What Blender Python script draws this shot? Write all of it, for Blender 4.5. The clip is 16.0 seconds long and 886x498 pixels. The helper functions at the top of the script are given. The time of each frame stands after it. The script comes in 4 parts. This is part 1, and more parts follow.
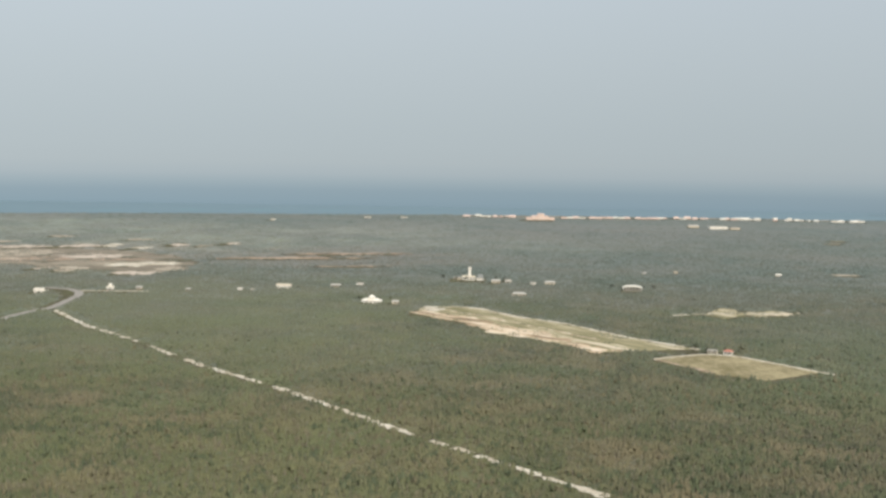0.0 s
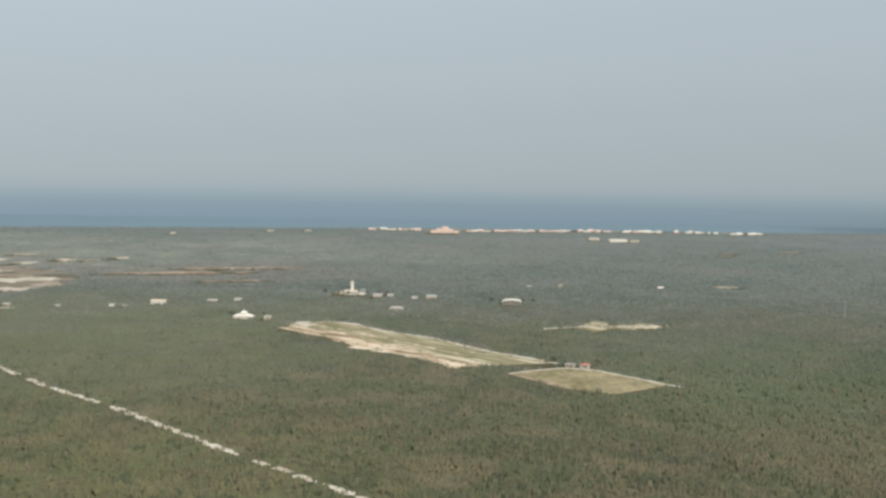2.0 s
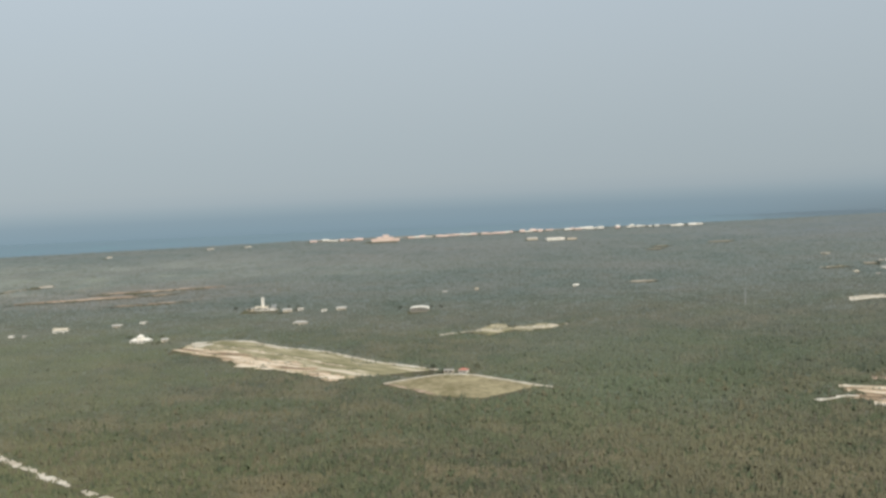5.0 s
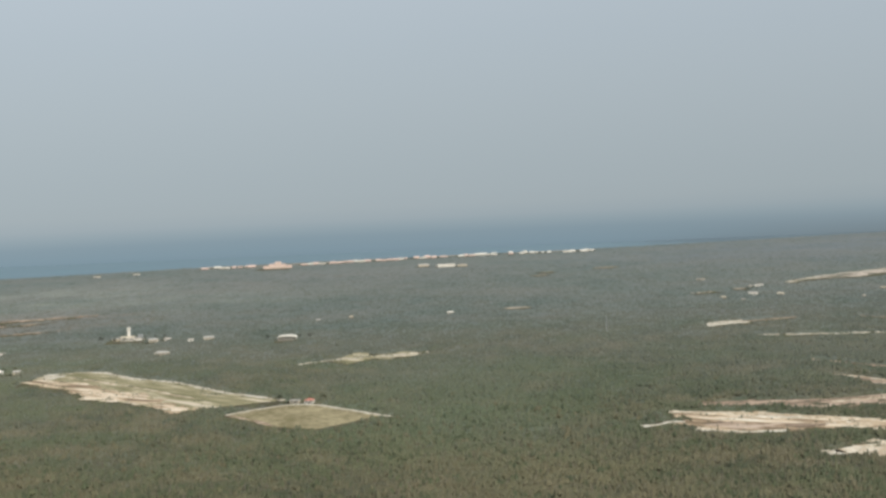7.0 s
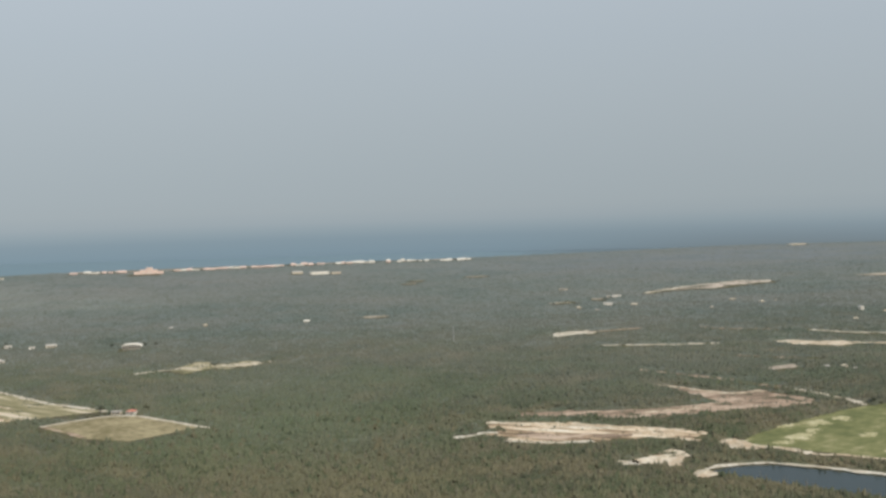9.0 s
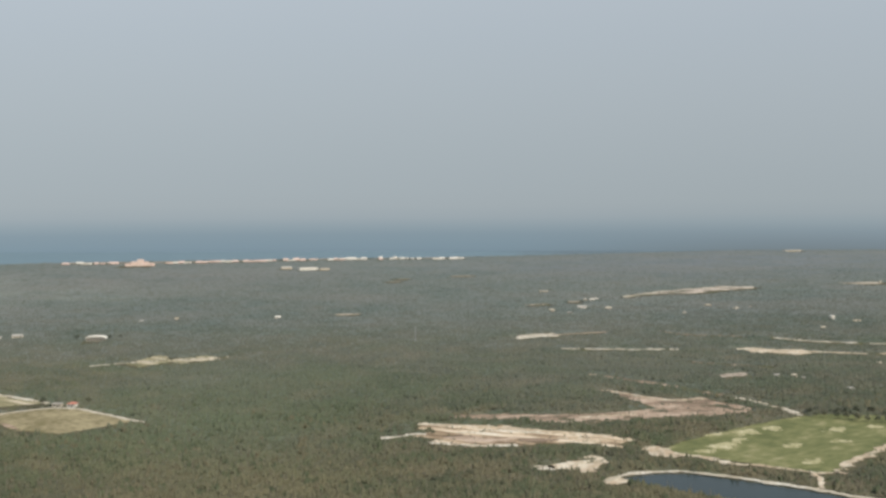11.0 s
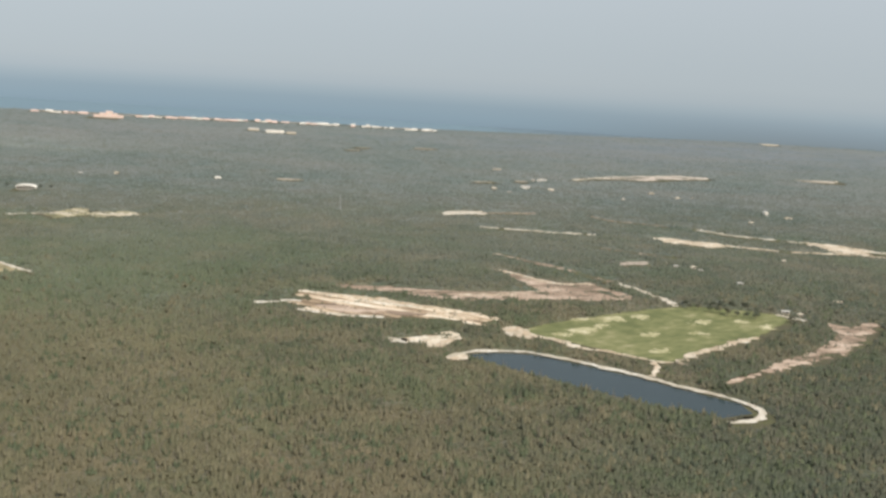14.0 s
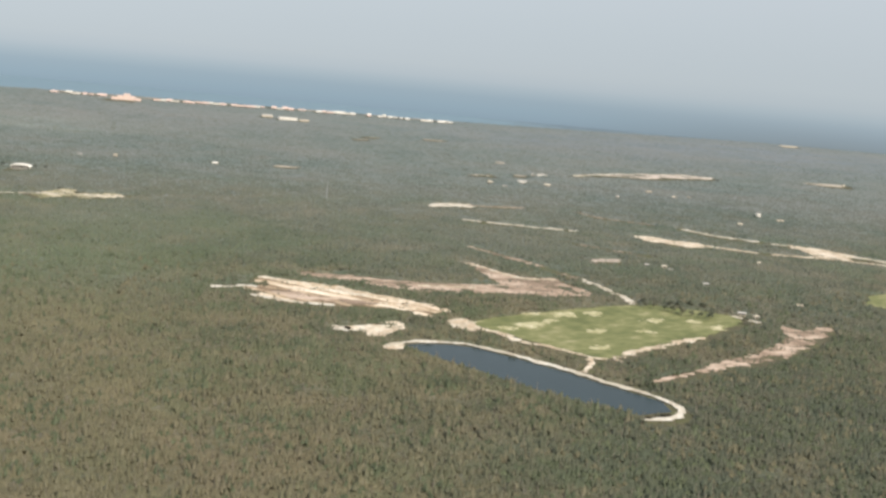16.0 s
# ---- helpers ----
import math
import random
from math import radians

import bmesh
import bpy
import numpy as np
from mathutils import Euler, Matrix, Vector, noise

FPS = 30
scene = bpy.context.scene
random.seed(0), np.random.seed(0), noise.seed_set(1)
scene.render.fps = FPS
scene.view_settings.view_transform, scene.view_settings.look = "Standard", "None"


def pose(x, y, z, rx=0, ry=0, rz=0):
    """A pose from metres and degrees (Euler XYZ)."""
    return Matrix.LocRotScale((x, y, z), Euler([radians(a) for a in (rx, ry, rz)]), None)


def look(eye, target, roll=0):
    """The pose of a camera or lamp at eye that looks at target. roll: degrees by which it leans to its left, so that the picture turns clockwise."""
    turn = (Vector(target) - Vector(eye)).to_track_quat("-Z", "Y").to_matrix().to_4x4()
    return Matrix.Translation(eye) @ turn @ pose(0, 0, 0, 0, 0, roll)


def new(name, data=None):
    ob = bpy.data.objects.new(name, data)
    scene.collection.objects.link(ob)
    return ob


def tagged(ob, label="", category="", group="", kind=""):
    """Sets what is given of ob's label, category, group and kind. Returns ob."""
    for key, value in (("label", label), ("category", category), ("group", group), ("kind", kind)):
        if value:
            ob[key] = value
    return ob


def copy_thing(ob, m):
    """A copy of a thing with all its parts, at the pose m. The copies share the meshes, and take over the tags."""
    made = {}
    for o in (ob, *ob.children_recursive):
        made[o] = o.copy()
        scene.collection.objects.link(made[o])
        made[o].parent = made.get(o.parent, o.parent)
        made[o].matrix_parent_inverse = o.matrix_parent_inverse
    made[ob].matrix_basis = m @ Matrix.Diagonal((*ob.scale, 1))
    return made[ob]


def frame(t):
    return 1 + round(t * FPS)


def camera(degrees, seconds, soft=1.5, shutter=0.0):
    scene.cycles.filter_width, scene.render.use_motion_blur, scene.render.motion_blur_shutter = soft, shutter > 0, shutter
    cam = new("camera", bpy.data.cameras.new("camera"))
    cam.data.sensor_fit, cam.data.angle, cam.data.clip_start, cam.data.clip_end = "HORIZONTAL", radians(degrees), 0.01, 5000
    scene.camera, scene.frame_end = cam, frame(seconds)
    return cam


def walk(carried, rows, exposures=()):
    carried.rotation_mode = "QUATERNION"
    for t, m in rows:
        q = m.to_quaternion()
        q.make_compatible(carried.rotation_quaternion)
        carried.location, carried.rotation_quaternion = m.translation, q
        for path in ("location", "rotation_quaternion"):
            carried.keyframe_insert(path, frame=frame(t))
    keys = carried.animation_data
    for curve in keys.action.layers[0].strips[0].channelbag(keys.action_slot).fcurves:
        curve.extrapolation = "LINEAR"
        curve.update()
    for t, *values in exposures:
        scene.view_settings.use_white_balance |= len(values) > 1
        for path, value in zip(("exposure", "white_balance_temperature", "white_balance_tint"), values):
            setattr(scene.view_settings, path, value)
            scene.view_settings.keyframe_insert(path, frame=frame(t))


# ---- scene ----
cam = camera(43.10, 16.0, soft=2.9)
PATH = [
    (0, (-275.7, 4.9, 191.6), (-281.36, 104.48, 184.03), 0.85),
    (0.5, (-258.6, 7.5, 192.5), (-263.28, 107.22, 186.17), 2.43),
    (1, (-241.4, 9.7, 193.4), (-244.08, 109.41, 186.10), 1.80),
    (1.5, (-224.2, 11.5, 194.2), (-225.13, 111.11, 185.79), 0.93),
    (2, (-206.9, 12.8, 194.9), (-205.83, 112.61, 188.54), 0.92),
    (2.5, (-189.7, 13.8, 195.5), (-189.59, 113.51, 188.58), 0.80),
    (3, (-172.4, 14.3, 196.1), (-173.49, 113.98, 188.08), -1.99),
    (3.2, (-165.5, 14.4, 196.3), (-166.03, 114.29, 191.44), -1.32),
    (5.3, (-93.0, 12.0, 198.0), (-87.58, 111.61, 191.43), -3.43),
    (5.5, (-86.1, 11.4, 198.1), (-79.74, 110.90, 190.14), -4.54),
    (6, (-68.8, 9.8, 198.5), (-61.53, 109.42, 194.25), -2.61),
    (6.5, (-51.6, 7.8, 198.9), (-42.26, 107.34, 195.99), -2.30),
    (7, (-34.3, 5.5, 199.2), (-22.80, 104.77, 195.23), -2.35),
    (7.5, (-17.2, 2.9, 199.6), (-3.24, 101.82, 194.82), -2.19),
    (8, (0.0, 0.0, 200.0), (17.71, 98.39, 197.63), -2.13),
    (8.5, (17.1, -3.2, 200.4), (37.11, 94.68, 196.10), -2.80),
    (8.7, (24.0, -4.6, 200.6), (45.06, 93.11, 196.89), -1.92),
    (10.8, (95.4, -21.5, 203.2), (114.49, 76.53, 199.05), -0.12),
    (11, (102.1, -23.4, 203.5), (121.80, 74.58, 199.65), -0.19),
    (11.5, (118.9, -28.2, 204.4), (138.11, 69.78, 198.52), 1.40),
    (12, (135.7, -33.2, 205.4), (156.64, 64.23, 197.34), 0.54),
    (12.5, (152.4, -38.5, 206.4), (173.64, 58.82, 197.35), 1.98),
    (13, (169.0, -44.0, 207.6), (188.33, 53.59, 196.98), 4.19),
    (13.5, (185.6, -49.6, 208.9), (204.11, 47.74, 195.73), 4.09),
    (14, (202.1, -55.5, 210.4), (222.22, 41.24, 195.21), 3.58),
    (14.5, (218.5, -61.6, 212.0), (239.60, 35.47, 200.45), 4.32),
    (15, (234.8, -67.8, 213.8), (255.10, 29.15, 200.39), 4.34),
    (15.5, (251.0, -74.3, 215.7), (269.80, 22.70, 200.08), 4.46),
    (16, (267.1, -80.8, 217.8), (284.65, 16.27, 201.67), 5.17),
]
walk(cam, [(t, look(eye, target, roll)) for t, eye, target, roll in PATH],
     [(0, 0.22, 6560, 11), (1.0, 0.14, 6500, 11), (2.5, 0.10, 6440, 11), (5.5, 0.08, 6400, 10), (8.0, -0.02, 6440, 11), (11.0, 0.0, 6480, 12), (12.0, 0.11, 6490, 12), (12.6, 0.18, 6500, 12), (14.0, 0.31, 6530, 13), (16.0, 0.46, 6550, 14)])

# ---- light: hazy sun, bright milky sky ----
SUN_AZ, SUN_EL = radians(152), radians(44)          # azimuth from +y towards +x, elevation
sun_way = Vector((math.sin(SUN_AZ) * math.cos(SUN_EL), math.cos(SUN_AZ) * math.cos(SUN_EL), math.sin(SUN_EL)))
sun = new("sun", bpy.data.lights.new("sun", "SUN"))
sun.data.energy, sun.data.angle, sun.data.color = 2.95, radians(8.0), (1.0, 0.945, 0.86)
sun.matrix_world = look(sun_way * 900, (0, 0, 0))

world = bpy.data.worlds.new("sky")
scene.world = world
world.use_nodes = True
wt = world.node_tree
wt.nodes.clear()
w_out = wt.nodes.new("ShaderNodeOutputWorld")
w_bg = wt.nodes.new("ShaderNodeBackground")
w_bg.inputs["Strength"].default_value = 0.1
w_sky = wt.nodes.new("ShaderNodeTexSky")
w_sky.sky_type, w_sky.sun_disc = "NISHITA", False
w_sky.sun_elevation, w_sky.sun_rotation = SUN_EL, SUN_AZ
w_sky.air_density, w_sky.dust_density = 2.0, 6.0
w_tc = wt.nodes.new("ShaderNodeTexCoord")
w_sep = wt.nodes.new("ShaderNodeSeparateXYZ")
w_map = wt.nodes.new("ShaderNodeMapRange")
w_map.inputs["From Min"].default_value, w_map.inputs["From Max"].default_value = -0.06, 0.20
w_ramp = wt.nodes.new("ShaderNodeValToRGB")
w_mix = wt.nodes.new("ShaderNodeMix")
w_mix.data_type = "RGBA"
w_mix.inputs[0].default_value = 0.92
w_gain = wt.nodes.new("ShaderNodeVectorMath")
w_gain.operation = "SCALE"


def ramp(node, stops):
    """Sets a colour ramp's stops: (position, (r, g, b))."""
    el = node.color_ramp.elements
    while len(el) > 1:
        el.remove(el[-1])
    for n, (at, c) in enumerate(stops):
        e = el[0] if n == 0 else el.new(at)
        e.position, e.color = at, (*c, 1)


# sine of the elevation from -0.06 to 0.20: far sea, haze on the horizon, milky blue above
ramp(w_ramp, [(0.0, (0.210, 0.290, 0.343)), (0.06, (0.216, 0.300, 0.354)), (0.096, (0.238, 0.330, 0.384)), (0.135, (0.262, 0.348, 0.398)), (0.163, (0.312, 0.392, 0.432)),
              (0.192, (0.368, 0.435, 0.466)), (0.231, (0.400, 0.462, 0.486)), (0.28, (0.410, 0.474, 0.500)), (0.404, (0.422, 0.490, 0.522)), (0.79, (0.458, 0.530, 0.585)), (1.0, (0.49, 0.56, 0.62))])
# the same towards the land side of the bay, where the hazy plain runs on to the horizon
w_land = wt.nodes.new("ShaderNodeValToRGB")
ramp(w_land, [(0.0, (0.190, 0.232, 0.242)), (0.077, (0.200, 0.252, 0.274)), (0.11, (0.226, 0.290, 0.324)), (0.145, (0.268, 0.342, 0.382)), (0.175, (0.322, 0.396, 0.430)),
              (0.205, (0.368, 0.432, 0.458)), (0.25, (0.396, 0.458, 0.480)), (0.404, (0.415, 0.480, 0.510)), (0.79, (0.452, 0.522, 0.575)), (1.0, (0.485, 0.555, 0.612))])
w_side = wt.nodes.new("ShaderNodeMapRange")
w_side.interpolation_type = "SMOOTHSTEP"
w_side.inputs["From Min"].default_value, w_side.inputs["From Max"].default_value = 0.22, 0.50
w_turn = wt.nodes.new("ShaderNodeMix")
w_turn.data_type = "RGBA"
wt.links.new(w_tc.outputs["Generated"], w_sep.inputs[0])
wt.links.new(w_sep.outputs["X"], w_side.inputs["Value"])
wt.links.new(w_map.outputs[0], w_land.inputs[0])
wt.links.new(w_side.outputs[0], w_turn.inputs[0])
wt.links.new(w_ramp.outputs[0], w_turn.inputs[6])
wt.links.new(w_land.outputs[0], w_turn.inputs[7])
wt.links.new(w_sep.outputs["Z"], w_map.inputs["Value"])
wt.links.new(w_map.outputs[0], w_ramp.inputs[0])
w_milky = wt.nodes.new("ShaderNodeMapRange")          # the haze is thicker to the west
w_milky.inputs["From Min"].default_value, w_milky.inputs["From Max"].default_value = -0.45, 0.25
w_milky.inputs["To Min"].default_value, w_milky.inputs["To Max"].default_value = 10.4, 9.6
wt.links.new(w_sep.outputs["X"], w_milky.inputs["Value"])
wt.links.new(w_milky.outputs[0], w_gain.inputs["Scale"])
wt.links.new(w_turn.outputs[2], w_gain.inputs[0])
wt.links.new(w_sky.outputs[0], w_mix.inputs[6])
wt.links.new(w_gain.outputs[0], w_mix.inputs[7])
wt.links.new(w_mix.outputs[2], w_bg.inputs["Color"])
wt.links.new(w_bg.outputs[0], w_out.inputs[0])


# ---- materials ----
def surface(name, stops, scale=0.05, fine=0.6, rough=0.9, spec=0.3, bump=0.3, island=0.0, metal=0.0, zones=None, spots=None, bump_far=0.2, shore=None, along=None):
    """A material whose colour runs through stops by noise at two scales (waves per metre), with relief.
    island: how much each loose piece differs. spots: (x, y, radius, colour, share), stands of another growth at one
    place, with haze or edge darkening put into some. zones: (waves per metre, colour, share), broad patches of another
    growth."""
    m = bpy.data.materials.new(name)
    m.use_nodes = True
    nt = m.node_tree
    p = nt.nodes["Principled BSDF"]
    geo = nt.nodes.new("ShaderNodeNewGeometry")
    mp = nt.nodes.new("ShaderNodeMapping")
    if along:
        # streaks: (degrees from x, how many times longer than wide)
        mp.vector_type = "TEXTURE"
        mp.inputs["Rotation"].default_value = (0, 0, radians(along[0]))
        mp.inputs["Scale"].default_value = (along[1], 1, 1)
    nt.links.new(geo.outputs["Position"], mp.inputs[0])
    a, b = nt.nodes.new("ShaderNodeTexNoise"), nt.nodes.new("ShaderNodeTexNoise")
    for n, s, d in ((a, scale, 4), (b, fine, 3)):
        n.inputs["Scale"].default_value, n.inputs["Detail"].default_value = s, d
        nt.links.new(mp.outputs[0], n.inputs["Vector"])
    mix = nt.nodes.new("ShaderNodeMix")
    mix.inputs[0].default_value = 0.5
    nt.links.new(a.outputs[0], mix.inputs[2])
    nt.links.new(b.outputs[0], mix.inputs[3])
    value = mix.outputs[0]
    if island:
        k = nt.nodes.new("ShaderNodeMix")
        k.inputs[0].default_value = island
        nt.links.new(value, k.inputs[2])
        spread = nt.nodes.new("ShaderNodeMapRange")
        spread.inputs["To Min"].default_value, spread.inputs["To Max"].default_value = 0.2, 0.8
        nt.links.new(geo.outputs["Random Per Island"], spread.inputs["Value"])
        nt.links.new(spread.outputs[0], k.inputs[3])
        value = k.outputs[0]
    r = nt.nodes.new("ShaderNodeValToRGB")
    ramp(r, stops)
    nt.links.new(value, r.inputs[0])
    colour = r.outputs[0]
    for s, c, share in zones or ():
        z = nt.nodes.new("ShaderNodeTexNoise")
        z.inputs["Scale"].default_value, z.inputs["Detail"].default_value = s, 5
        nt.links.new(geo.outputs["Position"], z.inputs["Vector"])
        cut = nt.nodes.new("ShaderNodeMapRange")
        cut.inputs["From Min"].default_value, cut.inputs["From Max"].default_value = 0.48, 0.60
        cut.inputs["To Max"].default_value = share
        nt.links.new(z.outputs[0], cut.inputs["Value"])
        q = nt.nodes.new("ShaderNodeMix")
        q.data_type = "RGBA"
        q.inputs[7].default_value = (*c, 1)
        nt.links.new(cut.outputs[0], q.inputs[0])
        nt.links.new(colour, q.inputs[6])
        colour = q.outputs[2]
    for x, y, rad, c, share in spots or ():
        dist = nt.nodes.new("ShaderNodeVectorMath")
        dist.operation = "DISTANCE"
        dist.inputs[1].default_value = (x, y, 3)
        warp = nt.nodes.new("ShaderNodeTexNoise")
        warp.inputs["Scale"].default_value, warp.inputs["Detail"].default_value = 0.012, 5
        nt.links.new(geo.outputs["Position"], warp.inputs["Vector"])
        push = nt.nodes.new("ShaderNodeMath")
        push.operation = "MULTIPLY_ADD"
        push.inputs[1].default_value = rad * 1.6
        nt.links.new(warp.outputs[0], push.inputs[0])
        nt.links.new(geo.outputs["Position"], dist.inputs[0])
        nt.links.new(dist.outputs["Value"], push.inputs[2])
        cut = nt.nodes.new("ShaderNodeMapRange")
        cut.inputs["From Min"].default_value, cut.inputs["From Max"].default_value = rad * 2.1, rad * 1.2
        cut.inputs["To Max"].default_value = share
        nt.links.new(push.outputs[0], cut.inputs["Value"])
        q = nt.nodes.new("ShaderNodeMix")
        q.data_type = "RGBA"
        q.inputs[7].default_value = (*c, 1)
        nt.links.new(cut.outputs[0], q.inputs[0])
        nt.links.new(colour, q.inputs[6])
        colour = q.outputs[2]
    if shore:
        # towards the shore growth changes patch by patch, distance haze put into its colour
        y0, y1, stops2, zones2, sheen = shore
        r2 = nt.nodes.new("ShaderNodeValToRGB")
        ramp(r2, stops2)
        nt.links.new(value, r2.inputs[0])
        colour2 = r2.outputs[0]
        for x, y, rad, c, share in zones2:
            dist = nt.nodes.new("ShaderNodeVectorMath")
            dist.operation = "DISTANCE"
            dist.inputs[1].default_value = (x, y, 3)
            nt.links.new(geo.outputs["Position"], dist.inputs[0])
            push = nt.nodes.new("ShaderNodeMath")
            push.operation = "MULTIPLY_ADD"
            push.inputs[1].default_value = rad * 2.0
            nt.links.new(a.outputs[0], push.inputs[0])
            nt.links.new(dist.outputs["Value"], push.inputs[2])
            cut = nt.nodes.new("ShaderNodeMapRange")
            cut.inputs["From Min"].default_value, cut.inputs["From Max"].default_value = rad * 2.3, rad * 1.3
            cut.inputs["To Max"].default_value = share
            nt.links.new(push.outputs[0], cut.inputs["Value"])
            q = nt.nodes.new("ShaderNodeMix")
            q.data_type = "RGBA"
            q.inputs[7].default_value = (*c, 1)
            nt.links.new(cut.outputs[0], q.inputs[0])
            nt.links.new(colour2, q.inputs[6])
            colour2 = q.outputs[2]
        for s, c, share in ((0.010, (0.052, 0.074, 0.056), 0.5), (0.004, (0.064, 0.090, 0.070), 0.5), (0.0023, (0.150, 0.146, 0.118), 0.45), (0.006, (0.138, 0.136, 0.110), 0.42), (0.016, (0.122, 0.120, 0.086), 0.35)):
            z = nt.nodes.new("ShaderNodeTexNoise")
            z.inputs["Scale"].default_value, z.inputs["Detail"].default_value = s, 5
            nt.links.new(geo.outputs["Position"], z.inputs["Vector"])
            cut = nt.nodes.new("ShaderNodeMapRange")
            cut.inputs["From Min"].default_value, cut.inputs["From Max"].default_value = 0.46, 0.64
            cut.inputs["To Max"].default_value = share
            nt.links.new(z.outputs[0], cut.inputs["Value"])
            q = nt.nodes.new("ShaderNodeMix")
            q.data_type = "RGBA"
            q.inputs[7].default_value = (*c, 1)
            nt.links.new(cut.outputs[0], q.inputs[0])
            nt.links.new(colour2, q.inputs[6])
            colour2 = q.outputs[2]
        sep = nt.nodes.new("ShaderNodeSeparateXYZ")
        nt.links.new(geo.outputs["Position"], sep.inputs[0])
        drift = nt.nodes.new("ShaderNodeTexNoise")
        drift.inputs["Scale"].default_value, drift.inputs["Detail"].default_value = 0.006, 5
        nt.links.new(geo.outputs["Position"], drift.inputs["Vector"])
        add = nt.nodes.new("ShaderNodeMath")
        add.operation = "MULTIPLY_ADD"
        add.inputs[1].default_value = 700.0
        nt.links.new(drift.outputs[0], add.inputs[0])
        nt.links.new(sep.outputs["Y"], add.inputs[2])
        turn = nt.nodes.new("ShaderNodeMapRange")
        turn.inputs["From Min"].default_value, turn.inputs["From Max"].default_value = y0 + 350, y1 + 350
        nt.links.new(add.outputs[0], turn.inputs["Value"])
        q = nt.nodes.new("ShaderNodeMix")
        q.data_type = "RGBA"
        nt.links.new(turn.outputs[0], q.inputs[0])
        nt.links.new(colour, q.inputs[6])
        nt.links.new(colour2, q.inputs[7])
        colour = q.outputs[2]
        # sheen rises towards the shore to stand in for haze
        haze_sheen = nt.nodes.new("ShaderNodeMapRange")
        haze_sheen.inputs["To Min"].default_value, haze_sheen.inputs["To Max"].default_value = sheen
        nt.links.new(turn.outputs[0], haze_sheen.inputs["Value"])
        nt.links.new(haze_sheen.outputs[0], p.inputs["Sheen Weight"])
    nt.links.new(colour, p.inputs["Base Color"])
    p.inputs["Roughness"].default_value, p.inputs["Metallic"].default_value = rough, metal
    p.inputs["Specular IOR Level"].default_value = spec
    if bump:
        bp = nt.nodes.new("ShaderNodeBump")
        bp.inputs["Strength"].default_value, bp.inputs["Distance"].default_value = bump, bump_far
        nt.links.new(b.outputs[0], bp.inputs["Height"])
        nt.links.new(bp.outputs[0], p.inputs["Normal"])
    return m


LEAF = [(0.34, (0.052, 0.052, 0.026)), (0.45, (0.074, 0.075, 0.040)), (0.55, (0.098, 0.094, 0.050)), (0.66, (0.146, 0.132, 0.076))]
GREEN, DRY, DEEP = (0.066, 0.088, 0.042), (0.158, 0.126, 0.071), (0.053, 0.064, 0.041)
# stands of growth; DEEP also puts the view's lower right darkening into the colour
STANDS = [(150, 640, 140, (0.176, 0.148, 0.076), 0.5), (190, 470, 130, (0.138, 0.115, 0.066), 0.45), (330, 520, 130, (0.146, 0.122, 0.068), 0.45), (620, 560, 200, DEEP, 0.55), (450, 470, 110, DEEP, 0.39), (740, 680, 170, DEEP, 0.39), (110, 820, 120, (0.205, 0.172, 0.092), 0.55), (80, 1010, 170, (0.104, 0.134, 0.062), 0.65), (140, 1250, 170, (0.098, 0.126, 0.064), 0.55), (330, 1150, 190, GREEN, 0.39), (860, 900, 160, DEEP, 0.39)]
STANDS += [(-700, 1450, 300, (0.140, 0.156, 0.070), 0.7), (-420, 700, 190, (0.135, 0.145, 0.062), 0.5), (-560, 1120, 260, (0.135, 0.150, 0.066), 0.6), (-180, 900, 160, (0.112, 0.120, 0.060), 0.33), (0, 700, 130, DEEP, 0.23), (560, 1350, 160, GREEN, 0.33), (220, 800, 240, (0.074, 0.086, 0.050), 0.29), (700, 1150, 260, (0.066, 0.084, 0.054), 0.39)]
GROWTH = [(0.065, (0.114, 0.120, 0.048), 0.55), (0.034, (0.054, 0.066, 0.030), 0.8), (0.018, (0.178, 0.146, 0.082), 0.8), (0.011, (0.084, 0.106, 0.046), 0.7), (0.05, (0.150, 0.132, 0.070), 0.35)]
# tones of growth with distance haze put in: paler west, bluer east
WEST_GROWTH_HAZE = [(-520, 1500, 330, (0.124, 0.142, 0.082), 0.7), (-900, 1700, 330, (0.140, 0.150, 0.100), 0.7), (-150, 1500, 200, (0.088, 0.110, 0.064), 0.5), (-1000, 2750, 520, (0.215, 0.234, 0.172), 0.95), (-350, 2700, 380, (0.165, 0.180, 0.142), 0.8), (-1900, 3000, 620, (0.215, 0.234, 0.178), 0.95), (-600, 2250, 260, (0.20, 0.160, 0.128), 0.7), (-1150, 2200, 330, (0.25, 0.218, 0.170), 0.75), (-1500, 3100, 420, (0.215, 0.234, 0.178), 0.95), (-600, 3100, 420, (0.200, 0.206, 0.165), 0.85)]
EAST_GROWTH_HAZE = [(300, 2300, 330, (0.066, 0.090, 0.066), 0.7), (1300, 2050, 330, (0.066, 0.088, 0.068), 0.7), (60, 1250, 280, (0.098, 0.124, 0.074), 0.7), (260, 1560, 200, (0.128, 0.122, 0.088), 0.45), (820, 1450, 330, (0.061, 0.090, 0.070), 0.65), (1050, 1800, 330, (0.064, 0.090, 0.074), 0.6), (0, 3350, 560, (0.134, 0.130, 0.114), 0.6), (1500, 3500, 700, (0.108, 0.126, 0.136), 0.8), (2300, 3900, 800, (0.112, 0.134, 0.148), 0.85)]
# far growth whose grey-green and sheen carry the haze of distance
SHORE_HAZE = (750, 1950, [(0.36, (0.058, 0.080, 0.060)), (0.5, (0.088, 0.112, 0.086)), (0.64, (0.128, 0.144, 0.116))], WEST_GROWTH_HAZE + EAST_GROWTH_HAZE, (0.03, 0.11))
